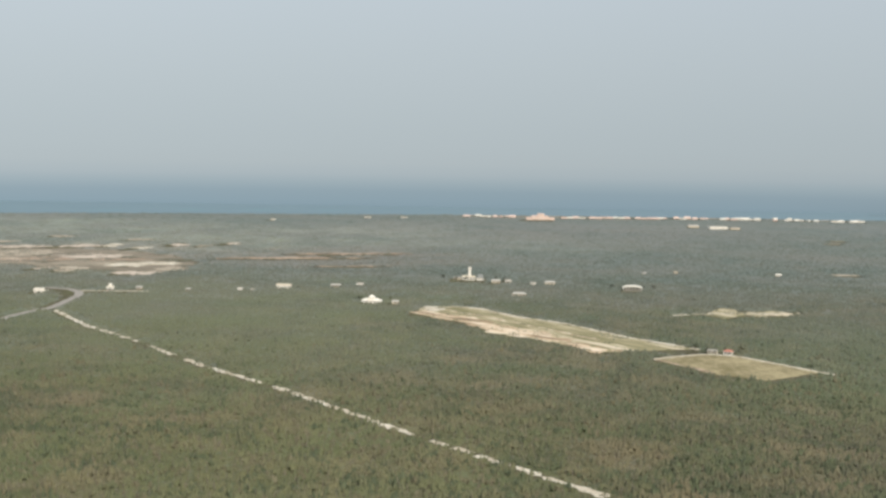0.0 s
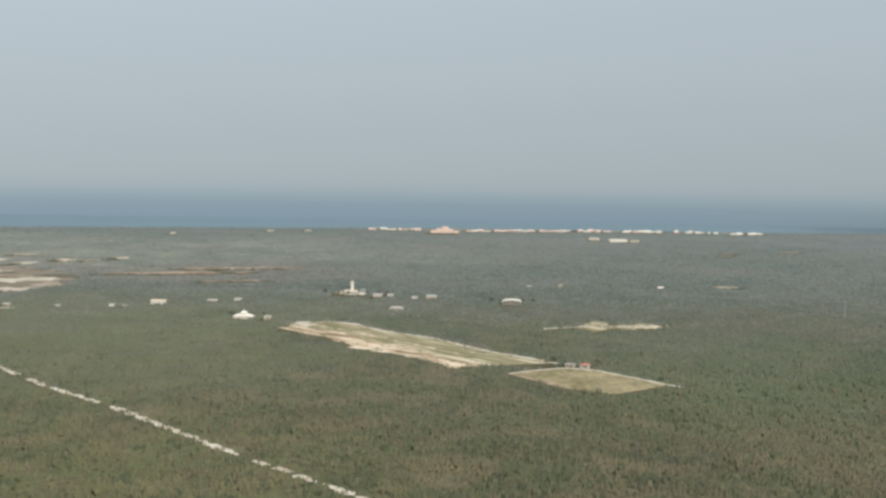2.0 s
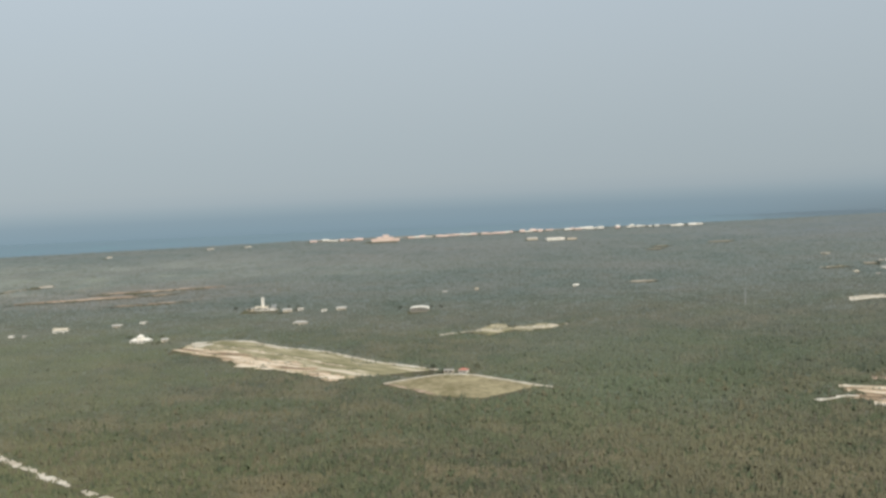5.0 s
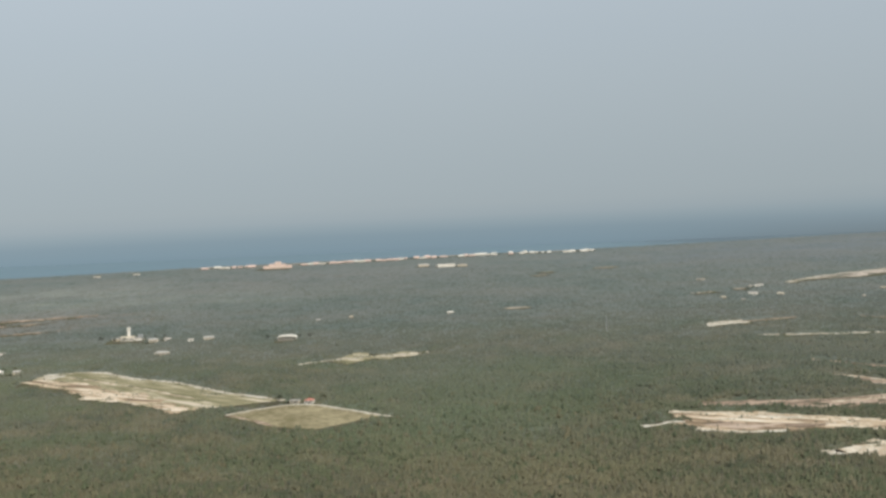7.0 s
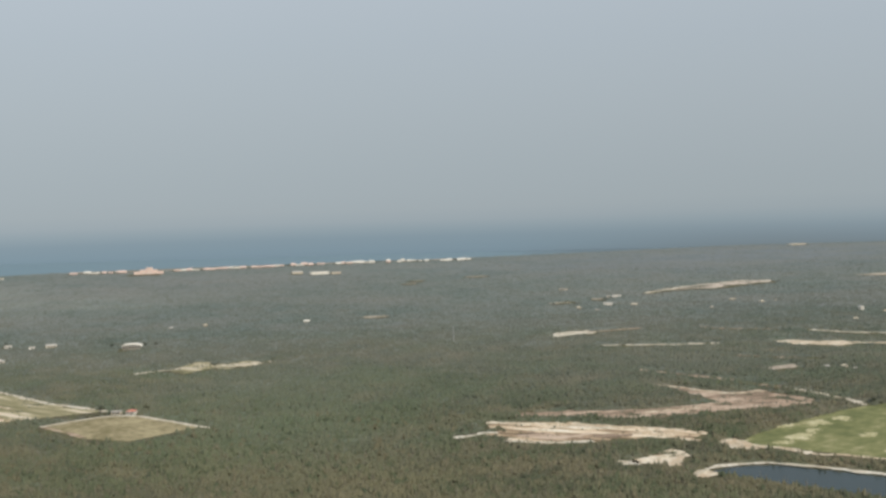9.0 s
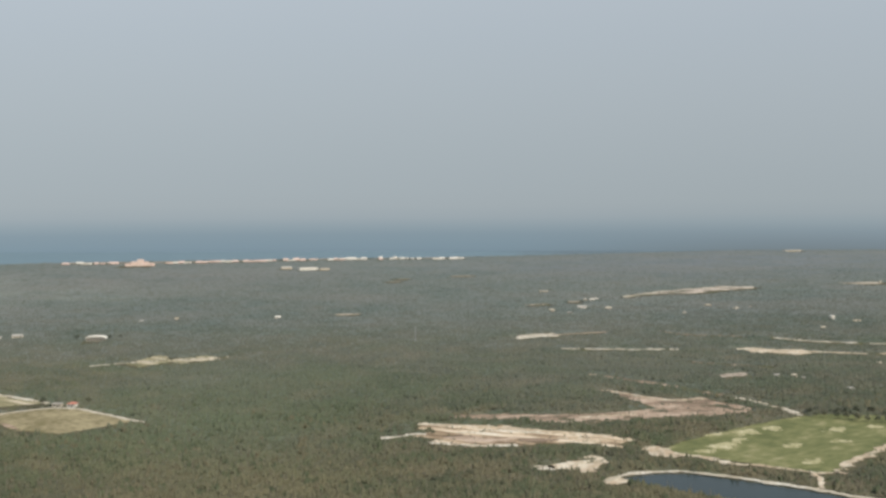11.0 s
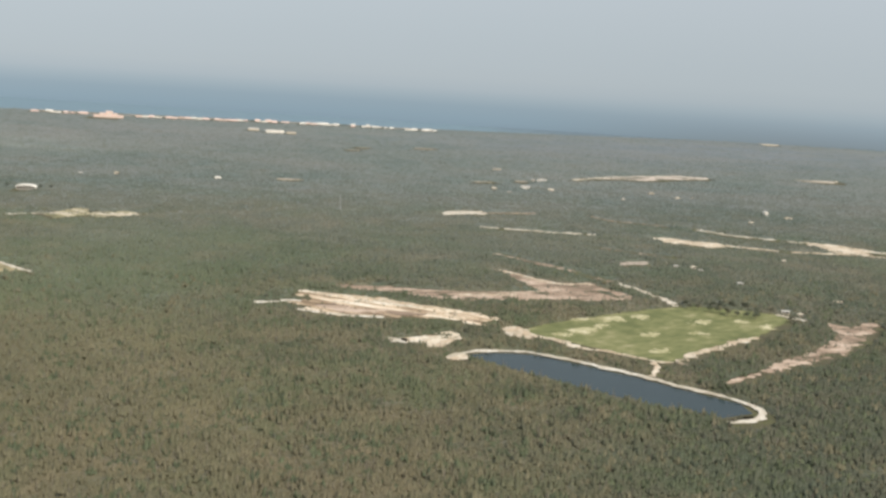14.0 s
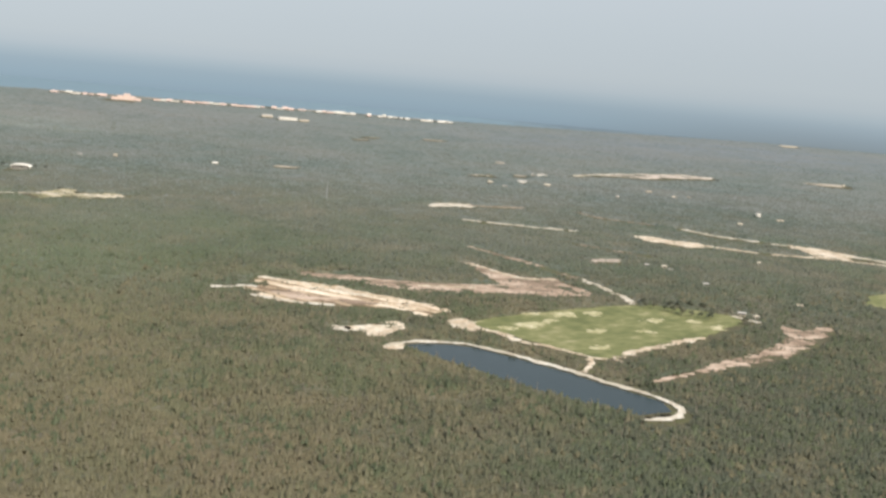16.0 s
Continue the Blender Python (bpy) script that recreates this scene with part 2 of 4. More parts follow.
M_LEAF = surface("forest_leaves", LEAF, 0.06, 0.5, 0.65, 0.4, 0.0, island=0.38, zones=GROWTH, spots=STANDS, shore=SHORE_HAZE)
M_CANOPY = surface("forest_canopy", LEAF, 0.03, 0.15, 0.65, 0.4, 0.25, zones=GROWTH, spots=STANDS, shore=SHORE_HAZE, bump_far=0.8)
M_STRAW = surface("dry_straw_leaves", [(0.34, (0.096, 0.088, 0.048)), (0.5, (0.128, 0.117, 0.066)), (0.66, (0.172, 0.156, 0.094))], 0.06, 0.5, 0.7, 0.3, 0.0, island=0.4)
M_FRESH = surface("fresh_green_leaves", [(0.34, (0.052, 0.064, 0.032)), (0.5, (0.074, 0.088, 0.042)), (0.66, (0.105, 0.118, 0.058))], 0.06, 0.5, 0.6, 0.4, 0.0, island=0.4)
M_FLOOR = surface("forest_floor", [(0.3, (0.060, 0.056, 0.032)), (0.5, (0.095, 0.085, 0.050)), (0.7, (0.13, 0.115, 0.072))], 0.04, 0.35, 0.95, 0.2, 0.6, bump_far=0.8, zones=GROWTH[:1])
M_BARK = surface("pale_bark", [(0.3, (0.15, 0.13, 0.10)), (0.7, (0.28, 0.245, 0.19))], 0.4, 2.0, 0.9, 0.2, 0.2)
M_SAND = surface("limestone_sand", [(0.40, (0.385, 0.312, 0.222)), (0.48, (0.600, 0.498, 0.360)), (0.60, (0.725, 0.655, 0.530))], 0.04, 0.25, 0.95, 0.2, 0.5, bump_far=0.4, zones=[(0.05, (0.36, 0.29, 0.20), 0.6), (0.09, (0.47, 0.345, 0.225), 0.6)])
M_PALE = surface("white_limestone_gravel", [(0.40, (0.396, 0.333, 0.243)), (0.50, (0.612, 0.549, 0.441)), (0.60, (0.738, 0.693, 0.594))], 0.06, 0.4, 0.95, 0.2, 0.4, zones=[(0.03, (0.40, 0.34, 0.24), 0.6)])
M_SOIL = surface("pinkish_bare_soil", [(0.42, (0.190, 0.142, 0.098)), (0.5, (0.352, 0.254, 0.180)), (0.58, (0.550, 0.430, 0.330))], 0.045, 0.2, 0.95, 0.2, 0.5, bump_far=0.4, along=(0, 3.5))
M_FLAT = surface("dry_flat_earth", [(0.40, (0.26, 0.22, 0.16)), (0.50, (0.37, 0.315, 0.24)), (0.60, (0.50, 0.43, 0.34))], 0.012, 0.08, 0.95, 0.3, 0.3)
M_DUST = surface("dusty_brown_earth", [(0.40, (0.165, 0.142, 0.104)), (0.5, (0.225, 0.192, 0.144)), (0.60, (0.315, 0.270, 0.205))], 0.012, 0.08, 0.95, 0.2, 0.3, along=(15, 4.0))
M_EARTH = surface("pale_pinkish_earth", [(0.36, (0.26, 0.215, 0.165)), (0.47, (0.43, 0.36, 0.29)), (0.58, (0.60, 0.51, 0.42))], 0.012, 0.06, 0.95, 0.2, 0.3)
M_GRASS = surface("mown_green_grass", [(0.38, (0.118, 0.130, 0.048)), (0.48, (0.156, 0.166, 0.064)), (0.56, (0.206, 0.204, 0.086)), (0.65, (0.31, 0.285, 0.150))], 0.03, 0.13, 0.9, 0.25, 0.3, along=(30, 1.8))
M_DRYGRASS = surface("dry_yellow_grass", [(0.40, (0.185, 0.158, 0.075)), (0.50, (0.250, 0.208, 0.115)), (0.60, (0.38, 0.32, 0.185))], 0.02, 0.15, 0.9, 0.25, 0.3)
M_WORN = surface("worn_pale_grass", [(0.36, (0.26, 0.25, 0.11)), (0.48, (0.40, 0.365, 0.20)), (0.62, (0.58, 0.52, 0.34))], 0.07, 0.3, 0.95, 0.2, 0.3)
M_WASTE = surface("patchy_field_of_sand_and_grass", [(0.41, (0.195, 0.180, 0.092)), (0.48, (0.262, 0.232, 0.130)), (0.53, (0.36, 0.315, 0.19)), (0.59, (0.62, 0.53, 0.40))], 0.035, 0.12, 0.95, 0.2, 0.3, along=(-50, 7.0))
M_RUTTED = surface("rutted_sand_with_brown_earth", [(0.43, (0.205, 0.146, 0.090)), (0.49, (0.395, 0.288, 0.182)), (0.53, (0.610, 0.475, 0.325)), (0.58, (0.745, 0.630, 0.480))], 0.05, 0.16, 0.95, 0.2, 0.5, bump_far=0.4, along=(-38, 6.0))
M_WATER = surface("dark_pond_water", [(0.3, (0.013, 0.026, 0.027)), (0.7, (0.020, 0.037, 0.038))], 0.02, 0.6, 0.18, 0.1, 0.1, bump_far=0.1)
# first four spots are shoals, the last two put horizon haze into the colour
M_SEA = surface("hazy_blue_sea", [(0.3, (0.150, 0.218, 0.254)), (0.7, (0.164, 0.236, 0.270))], 0.004, 0.05, 0.7, 0.1, 0.4, spots=[(-1250, 4380, 70, (0.15, 0.255, 0.275), 0.6), (-1500, 4290, 60, (0.15, 0.255, 0.275), 0.6), (-1000, 4460, 60, (0.15, 0.25, 0.275), 0.5), (-1780, 4150, 70, (0.15, 0.25, 0.275), 0.6), (1750, 4750, 420, (0.122, 0.160, 0.182), 0.9), (2500, 4800, 520, (0.118, 0.150, 0.168), 0.9)])
M_WHITE = surface("white_render", [(0.3, (0.78, 0.72, 0.62)), (0.7, (0.88, 0.84, 0.75))], 0.15, 1.5, 0.8, 0.3, 0.1)
M_CREAM = surface("cream_render", [(0.3, (0.52, 0.45, 0.34)), (0.7, (0.68, 0.60, 0.47))], 0.15, 1.5, 0.85, 0.3, 0.1)
M_PINK = surface("salmon_pink_render", [(0.3, (0.80, 0.58, 0.48)), (0.7, (0.86, 0.68, 0.59))], 0.05, 0.4, 0.85, 0.3, 0.1)
M_RED = surface("red_tile_roof", [(0.3, (0.44, 0.17, 0.12)), (0.7, (0.58, 0.27, 0.20))], 0.3, 2.0, 0.85, 0.3, 0.2)
M_CONC = surface("weathered_concrete", [(0.3, (0.36, 0.34, 0.30)), (0.7, (0.52, 0.49, 0.44))], 0.15, 1.2, 0.9, 0.3, 0.15)
M_DARK = surface("shaded_glass", [(0.3, (0.03, 0.035, 0.04)), (0.7, (0.06, 0.065, 0.07))], 0.3, 1.5, 0.2, 0.5, 0.0)
M_METAL = surface("galvanised_steel", [(0.3, (0.45, 0.45, 0.44)), (0.7, (0.62, 0.62, 0.60))], 0.3, 2.0, 0.45, 0.5, 0.05, metal=0.6)
M_ASPH = surface("worn_pale_asphalt", [(0.3, (0.22, 0.205, 0.18)), (0.7, (0.36, 0.33, 0.29))], 0.05, 0.5, 0.95, 0.2, 0.2)


# ---- helpers of this scene ----
def mesh_of(name, verts, faces):
    me = bpy.data.meshes.new(name)
    me.from_pydata(verts, [], faces)
    me.update()
    return me


def link(name, me, material, parent=None, label=""):
    ob = new(name, me)
    me.materials.append(material)
    ob.parent = parent
    if label:
        ob["label"] = label
    return ob


def part(name, bm, material, parent=None, label=""):
    me = bpy.data.meshes.new(name)
    bm.to_mesh(me)
    bm.free()
    return link(name, me, material, parent, label)


def box(bm, x0, x1, y0, y1, z0, z1, bevel=0.0):
    got = bmesh.ops.create_cube(bm, size=1.0, matrix=Matrix.Translation(((x0 + x1) / 2, (y0 + y1) / 2, (z0 + z1) / 2)) @ Matrix.Diagonal((x1 - x0, y1 - y0, z1 - z0, 1)))
    if bevel:
        edges = {e for v in got["verts"] for e in v.link_edges}
        bmesh.ops.bevel(bm, geom=list(edges), offset=bevel, segments=1, affect="EDGES")
    return bm


def boxed(*a, **k):
    return box(bmesh.new(), *a, **k)


def rod(bm, a, b, r0, r1, sides=6):
    a, b = Vector(a), Vector(b)
    turn = (b - a).to_track_quat("Z", "Y").to_matrix().to_4x4()
    bmesh.ops.create_cone(bm, cap_ends=True, segments=sides, radius1=r0, radius2=r1, depth=(b - a).length, matrix=Matrix.Translation((a + b) / 2) @ turn)
    return bm


SCRUBBY = []          # bare outlines in which low bushes are scattered: (polygon, share)
CLEARED = []          # outlines in which no wood grows: (polygon, height of wood kept from hiding it)


def inside(poly, p):
    """Which of the points p (n, 2) lie in the polygon."""
    poly = np.asarray(poly, float)
    x, y = p[:, 0], p[:, 1]
    odd = np.zeros(len(p), bool)
    for (x0, y0), (x1, y1) in zip(poly, np.roll(poly, -1, 0)):
        if y0 != y1:
            odd ^= ((y0 > y) != (y1 > y)) & (x < (x1 - x0) * (y - y0) / (y1 - y0) + x0)
    return odd


def ragged(corners, step, wild, seed):
    """An outline through the corners, split into steps and made uneven by up to wild metres."""
    rng = np.random.default_rng(seed)
    c = np.asarray(corners, float)
    out = []
    for a, b in zip(c, np.roll(c, -1, 0)):
        n = max(1, int(np.linalg.norm(b - a) / step))
        side = np.array([-(b - a)[1], (b - a)[0]]) / max(np.linalg.norm(b - a), 1e-6)
        for k in range(n):
            out.append(a + (b - a) * k / n + side * rng.normal(0, wild) * (0.4 if k == 0 else 1))
    return np.array(out)


def value_noise(p, scale, seed):
    """Smooth noise from -1 to 1 at points, scale in waves per metre."""
    lat = np.random.default_rng(seed).uniform(-1, 1, (64, 64))
    total = np.zeros(len(p))
    for k, share in enumerate((0.55, 0.30, 0.15)):
        q = p * scale * 2 ** k + 17.3 * k
        c = np.floor(q).astype(int)
        f = q - c
        f = f * f * (3 - 2 * f)
        v = [lat[(c[:, 0] + a) % 64, (c[:, 1] + d) % 64] for a, d in ((0, 0), (1, 0), (0, 1), (1, 1))]
        total += share * ((v[0] * (1 - f[:, 0]) + v[1] * f[:, 0]) * (1 - f[:, 1]) + (v[2] * (1 - f[:, 0]) + v[3] * f[:, 0]) * f[:, 1])
    return total * 1.6


def depth_in(poly, p):
    """How far points lie inside the outline (negative outside), in metres."""
    d = np.full(len(p), 1e9)
    for a, c in zip(poly, np.roll(poly, -1, 0)):
        k = (((p - a) @ (c - a)) / max(1e-9, (c - a) @ (c - a))).clip(0, 1)
        d = np.minimum(d, np.linalg.norm(p - a - k[:, None] * (c - a), axis=1))
    return np.where(inside(poly, p), d, -d)


TUFTED = []           # spots in bare ground where a bush stands: (x, y, size)


def patch(name, corners, material, label, category, step=14, wild=2.5, seed=1, z=0.15, keep=5.0, kind="structure", thick=0.3, bushes=0.0, holes=None, cell=0.0):
    """A bare patch of ground: a low slab with an uneven edge; with holes (0 to 1) the scrub eats into it in drifts."""
    edge = ragged(corners, step, wild if holes is None else wild * 0.4, seed)
    if keep is not None:
        CLEARED.append((edge, keep))
    if bushes:
        SCRUBBY.append((edge, bushes))
    if holes is None:
        bm = bmesh.new()
        top = [bm.verts.new((x, y, z)) for x, y in edge]
        low = [bm.verts.new((x, y, z - thick)) for x, y in edge]
        f = bm.faces.new(top)
        for n in range(len(top)):
            m = (n + 1) % len(top)
            bm.faces.new((top[m], top[n], low[n], low[m]))
        bmesh.ops.triangulate(bm, faces=[f])
        bmesh.ops.recalc_face_normals(bm, faces=bm.faces)
        return tagged(part(name, bm, material), label, category, kind=kind)
    cell = cell or max(2.0, edge[:, 1].mean() / 380)
    lo, hi = edge.min(0) - 3 * wild, edge.max(0) + 3 * wild
    nx, ny = (np.ceil((hi - lo) / cell).astype(int) + 1)
    rng = np.random.default_rng(seed)
    gx, gy = np.meshgrid(lo[0] + cell * np.arange(nx), lo[1] + cell * np.arange(ny))
    v = np.stack([gx.ravel(), gy.ravel()], 1) + rng.uniform(-0.4, 0.4, (nx * ny, 2)) * cell
    i = (np.arange(ny - 1)[:, None] * nx + np.arange(nx - 1)[None]).ravel()
    quad = np.stack([i, i + 1, i + nx + 1, i + nx], 1)
    mid = v[quad].mean(1)
    span = max(3.5 * cell, 1.7 * wild)
    ins = depth_in(edge, mid) + wild * 1.5 * value_noise(mid, 1 / span, seed) > 0
    bite = value_noise(mid * (0.55, 1.0), 1 / (1.2 * span), seed + 50) > 0.95 - 1.2 * holes
    for p in () if keep is None else mid[ins & bite][rng.random((ins & bite).sum()) < min(1.0, cell * cell / 9)]:
        TUFTED.append((*p, rng.uniform(1.6, 3.6)))
    quad = quad[ins & ~bite]
    used = np.unique(quad)
    to = np.zeros(nx * ny, int)
    to[used] = np.arange(len(used))
    quad = to[quad]
    sides = set()
    for n in range(4):
        for a, c in quad[:, [n, (n + 1) % 4]].tolist():
            sides.add((a, c))
    rim = [(a, c) for a, c in sides if (c, a) not in sides]
    verts = [(*p, z) for p in v[used].tolist()] + [(*p, z - thick) for p in v[used].tolist()]
    faces = quad.tolist() + [(c, a, len(used) + a, len(used) + c) for a, c in rim]
    return tagged(link(name, mesh_of(name, verts, faces), material), label, category, kind=kind)


def track(name, line, width, material, label, seed=1, z=0.2, keep=4.0, wild=0.6, clear=2.5, category="road", step=10, bushes=0.0, gaps=0.0):
    """A road along a line: a low slab whose edges waver."""
    rng = np.random.default_rng(seed)
    line = np.asarray(line, float)
    pts = [line[0]]
    for a, b in zip(line[:-1], line[1:]):
        n = max(1, int(np.linalg.norm(b - a) / step))
        pts += [a + (b - a) * k / n for k in range(1, n + 1)]
    pts = np.array(pts)
    for _ in range(3):
        pts[1:-1] = (pts[:-2] + 2 * pts[1:-1] + pts[2:]) / 4
    way = np.gradient(pts, axis=0)
    side = np.stack([-way[:, 1], way[:, 0]], 1) / np.linalg.norm(way, axis=1, keepdims=True)
    a = pts + side * (width / 2 + rng.normal(0, wild, (len(pts), 1)))
    b = pts - side * (width / 2 + rng.normal(0, wild, (len(pts), 1)))
    CLEARED.append((np.concatenate([pts + side * (width / 2 + clear), (pts - side * (width / 2 + clear))[::-1]]), keep))
    if bushes:
        SCRUBBY.append((np.concatenate([a, b[::-1]]), bushes))
    n = len(pts)
    verts = [(*p, z) for p in a] + [(*p, z) for p in b] + [(*p, z - 0.3) for p in a] + [(*p, z - 0.3) for p in b]
    faces = []
    broken = value_noise(pts, 1 / (3.5 * step), seed + 7) > 0.95 - 1.2 * gaps
    for k in range(n - 1):
        if gaps and broken[k]:
            TUFTED.extend((*(a[k] + (b[k] - a[k]) * rng.random()), rng.uniform(1.8, 3.4)) for _ in range(int(step * width / 9) + 1))
            continue
        faces += [(k, n + k, n + k + 1, k + 1), (k, k + 1, 2 * n + k + 1, 2 * n + k), (n + k + 1, n + k, 3 * n + k, 3 * n + k + 1)]
    return tagged(link(name, mesh_of(name, verts, faces), material), label, category, kind="structure")


# ---- ground and sea ----
def disc(name, radius, z, material, label, rings=40, spokes=96):
    rr = np.r_[0.0, np.geomspace(60, radius, rings)]
    an = np.linspace(0, 2 * np.pi, spokes, endpoint=False)
    verts = [(0, 0, z)] + [(r * math.cos(t), r * math.sin(t), z) for r in rr[1:] for t in an]
    faces = [(0, 1 + k, 1 + (k + 1) % spokes) for k in range(spokes)]
    for i in range(rings - 1):
        for k in range(spokes):
            a, b = 1 + i * spokes + k, 1 + i * spokes + (k + 1) % spokes
            faces.append((a, a + spokes, b + spokes, b))
    return tagged(link(name, mesh_of(name, verts, faces), material), label, "ground", kind="structure")


disc("ground", 5600, 0.0, M_FLOOR, "flat ground of dry forest floor and low scrub")


def coast(x):
    """The shore's y for an x."""
    return np.interp(x, [-5200, -2600, -2000, -1500, -860, -420, 100, 600, 1000, 1600, 2600, 5200], [2900, 3560, 3770, 3960, 4120, 4255, 4290, 4330, 4310, 4440, 4680, 5000])


xs = np.linspace(-5200, 5200, 261)
ys = coast(xs) + 10 * np.sin(xs * 0.013) + 6 * np.sin(xs * 0.041)
sea_v = [(x, y, 0.4) for x, y in zip(xs, ys)] + [(x, 5600, 0.4) for x in xs]
sea_f = [(k, k + 1, 261 + k + 1, 261 + k) for k in range(260)]
tagged(link("sea_water", mesh_of("sea_water", sea_v, sea_f), M_SEA), "calm hazy blue sea beyond the low coast", "sea", kind="structure")

# ---- clearings, fields and roads ----
patch("dry_grass_field", [(-126, 1122), (-72, 1160), (-40, 1158), (22, 1071), (-12, 1044), (-38, 1024), (-80, 1050)], M_DRYGRASS, "yellow-green dry grass field cut square in the forest", "field", wild=1.2, seed=3, keep=5)
track("field_border_track", [(-128, 1124), (-72, 1164), (-42, 1158), (26, 1070), (36, 1061)], 5, M_PALE, "pale gravel track along the edge of a field", 4, z=0.3)
track("field_soil_edge", [(-124, 1120), (-100, 1092), (-80, 1054)], 4, M_SOIL, "strip of bare pink soil along a grass field", 14, z=0.32, wild=1.0, gaps=0.3)
patch("waste_field", [(-395, 1436), (-388, 1478), (-378, 1497), (-348, 1510), (-309, 1490), (-272, 1432), (-203, 1366), (-144, 1275), (-91, 1208), (-72, 1192), (-124, 1177), (-163, 1165), (-186, 1156), (-193, 1184), (-234, 1233), (-272, 1260), (-291, 1283), (-306, 1326), (-341, 1370)], M_WASTE,
      "long cleared field of pale sand and thin grass", "field", wild=2.5, seed=5, bushes=0.012, holes=0.04)
patch("gravel_yard", [(-392, 1466), (-386, 1494), (-372, 1506), (-352, 1494), (-352, 1476), (-366, 1452)], M_PALE, "white gravel yard at the end of a cleared field", "gravel", wild=3, seed=13, z=0.34, holes=0.05)
track("field_side_track", [(-350, 1509), (-308, 1488), (-272, 1430), (-203, 1364), (-144, 1273), (-70, 1190)], 6, M_PALE, "pale gravel track along a cleared field", 6, z=0.3, wild=1.4, step=6, bushes=0.04, gaps=0.06)
track("field_middle_track", [(-352, 1466), (-292, 1398), (-226, 1316), (-172, 1240)], 4, M_SAND, "sandy wheel track through thin grass", 15, z=0.36, wild=1.2, step=6, gaps=0.35)
patch("sand_margin", [(-398, 1436), (-378, 1462), (-336, 1418), (-299, 1376), (-265, 1320), (-232, 1296), (-203, 1242), (-181, 1196), (-160, 1177), (-163, 1165), (-186, 1156), (-193, 1184), (-213, 1213), (-236, 1233), (-274, 1260), (-293, 1283), (-307, 1326), (-343, 1369)], M_RUTTED,
      "strip of bare rutted sand along a cleared field", "sand", wild=6, seed=7, z=0.3, bushes=0.03, holes=0.20)
patch("scrub_clearing", [(-22, 1482), (-8, 1500), (13, 1552), (30, 1546), (38, 1514), (86, 1532), (106, 1510), (70, 1478), (28, 1466), (6, 1450)], M_WASTE, "small pale clearing with dry grass", "clearing", wild=7, seed=8, bushes=0.05, holes=0.26)
track("clearing_track", [(-62, 1464), (-12, 1486), (30, 1496), (70, 1504), (116, 1516)], 8, M_PALE, "sandy track through a forest clearing", 9, z=0.3, wild=2.4, step=5, bushes=0.2, gaps=0.45)
track("forest_road", [(-844, 1384), (-758, 1262), (-664, 1160), (-557, 1028), (-456, 923), (-358, 806), (-268, 706), (-180, 612), (-90, 520)], 7, M_PALE,
      "long straight white limestone road through forest", 10, keep=2.2, clear=0.8, wild=1.6, step=6, bushes=0.22, gaps=0.24)
track("loop_road", [(-900, 1210), (-874, 1279), (-872, 1334), (-868, 1374), (-856, 1398), (-862, 1440), (-868, 1490), (-872, 1530), (-886, 1575), (-915, 1612), (-957, 1624)], 12, M_ASPH, "winding pale road past a few houses", 11, keep=5)
track("village_road", [(-893, 1594), (-846, 1599), (-792, 1608)], 8, M_PALE, "pale sandy village road", 12, keep=5)

# left flats: pale bare earth far off
patch("thin_scrub_flat", [(-1400, 2180), (-1290, 2330), (-1120, 2340), (-960, 2240), (-850, 2080), (-830, 1930), (-900, 1860), (-1010, 1880), (-1150, 1960), (-1300, 2040)], M_DUST, "wide flat of thin scrub on pale brown earth", "bare earth", 30, 16, 19, z=0.12, keep=1.0, bushes=0.03, holes=0.5, cell=6.0)
for n, (x, y, w, d, m) in enumerate([(-1350, 2366, 170, 56, M_EARTH), (-1221, 2417, 90, 64, M_EARTH), (-1149, 2454, 40, 84, M_PALE), (-1069, 2397, 42, 46, M_PALE), (-1148, 2644, 66, 36, M_FLAT),
                                     (-1014, 2507, 38, 74, M_EARTH), (-952, 2488, 44, 44, M_FLAT), (-908, 2573, 42, 48, M_EARTH), (-1413, 2510, 60, 34, M_FLAT), (-1275, 2212, 190, 110, M_FLAT),
                                     (-1096, 2170, 140, 84, M_EARTH), (-1245, 2075, 110, 60, M_FLAT), (-1086, 1904, 30, 28, M_EARTH), (-1027, 1906, 50, 66, M_FLAT), (-962, 2010, 80, 56, M_PALE),
                                     (-920, 2040, 80, 44, M_PALE), (-896, 1862, 76, 42, M_EARTH), (-862, 1941, 52, 44, M_FLAT), (-1364, 2710, 74, 36, M_FLAT), 
                                     (-1160, 2075, 120, 60, M_SOIL), (-1000, 2110, 120, 40, M_SOIL), (-600, 2340, 260, 24, M_SOIL), (-690, 2215, 300, 30, M_SOIL), (-560, 2060, 160, 12, M_SOIL)]):
    c, s, w, d = math.cos(radians(15)), math.sin(radians(15)), 1.1 * w, 1.35 * d
    ring = [(x + c * u * w / 2 - s * v * d / 2, y + s * u * w / 2 + c * v * d / 2) for u, v in ((-1, -0.2), (-0.6, -0.9), (0.1, -1), (0.7, -0.7), (1, 0.1), (0.6, 0.9), (-0.1, 1), (-0.7, 0.7))]
    patch("bare_earth", ring, m, "bare pale earth flat among low scrub", "bare earth", 13, min(10, d * 0.24), 20 + n, z=0.15 + 0.01 * n, bushes=0.03, holes=0.45 if m is M_SOIL else 0.26, cell=5.0)

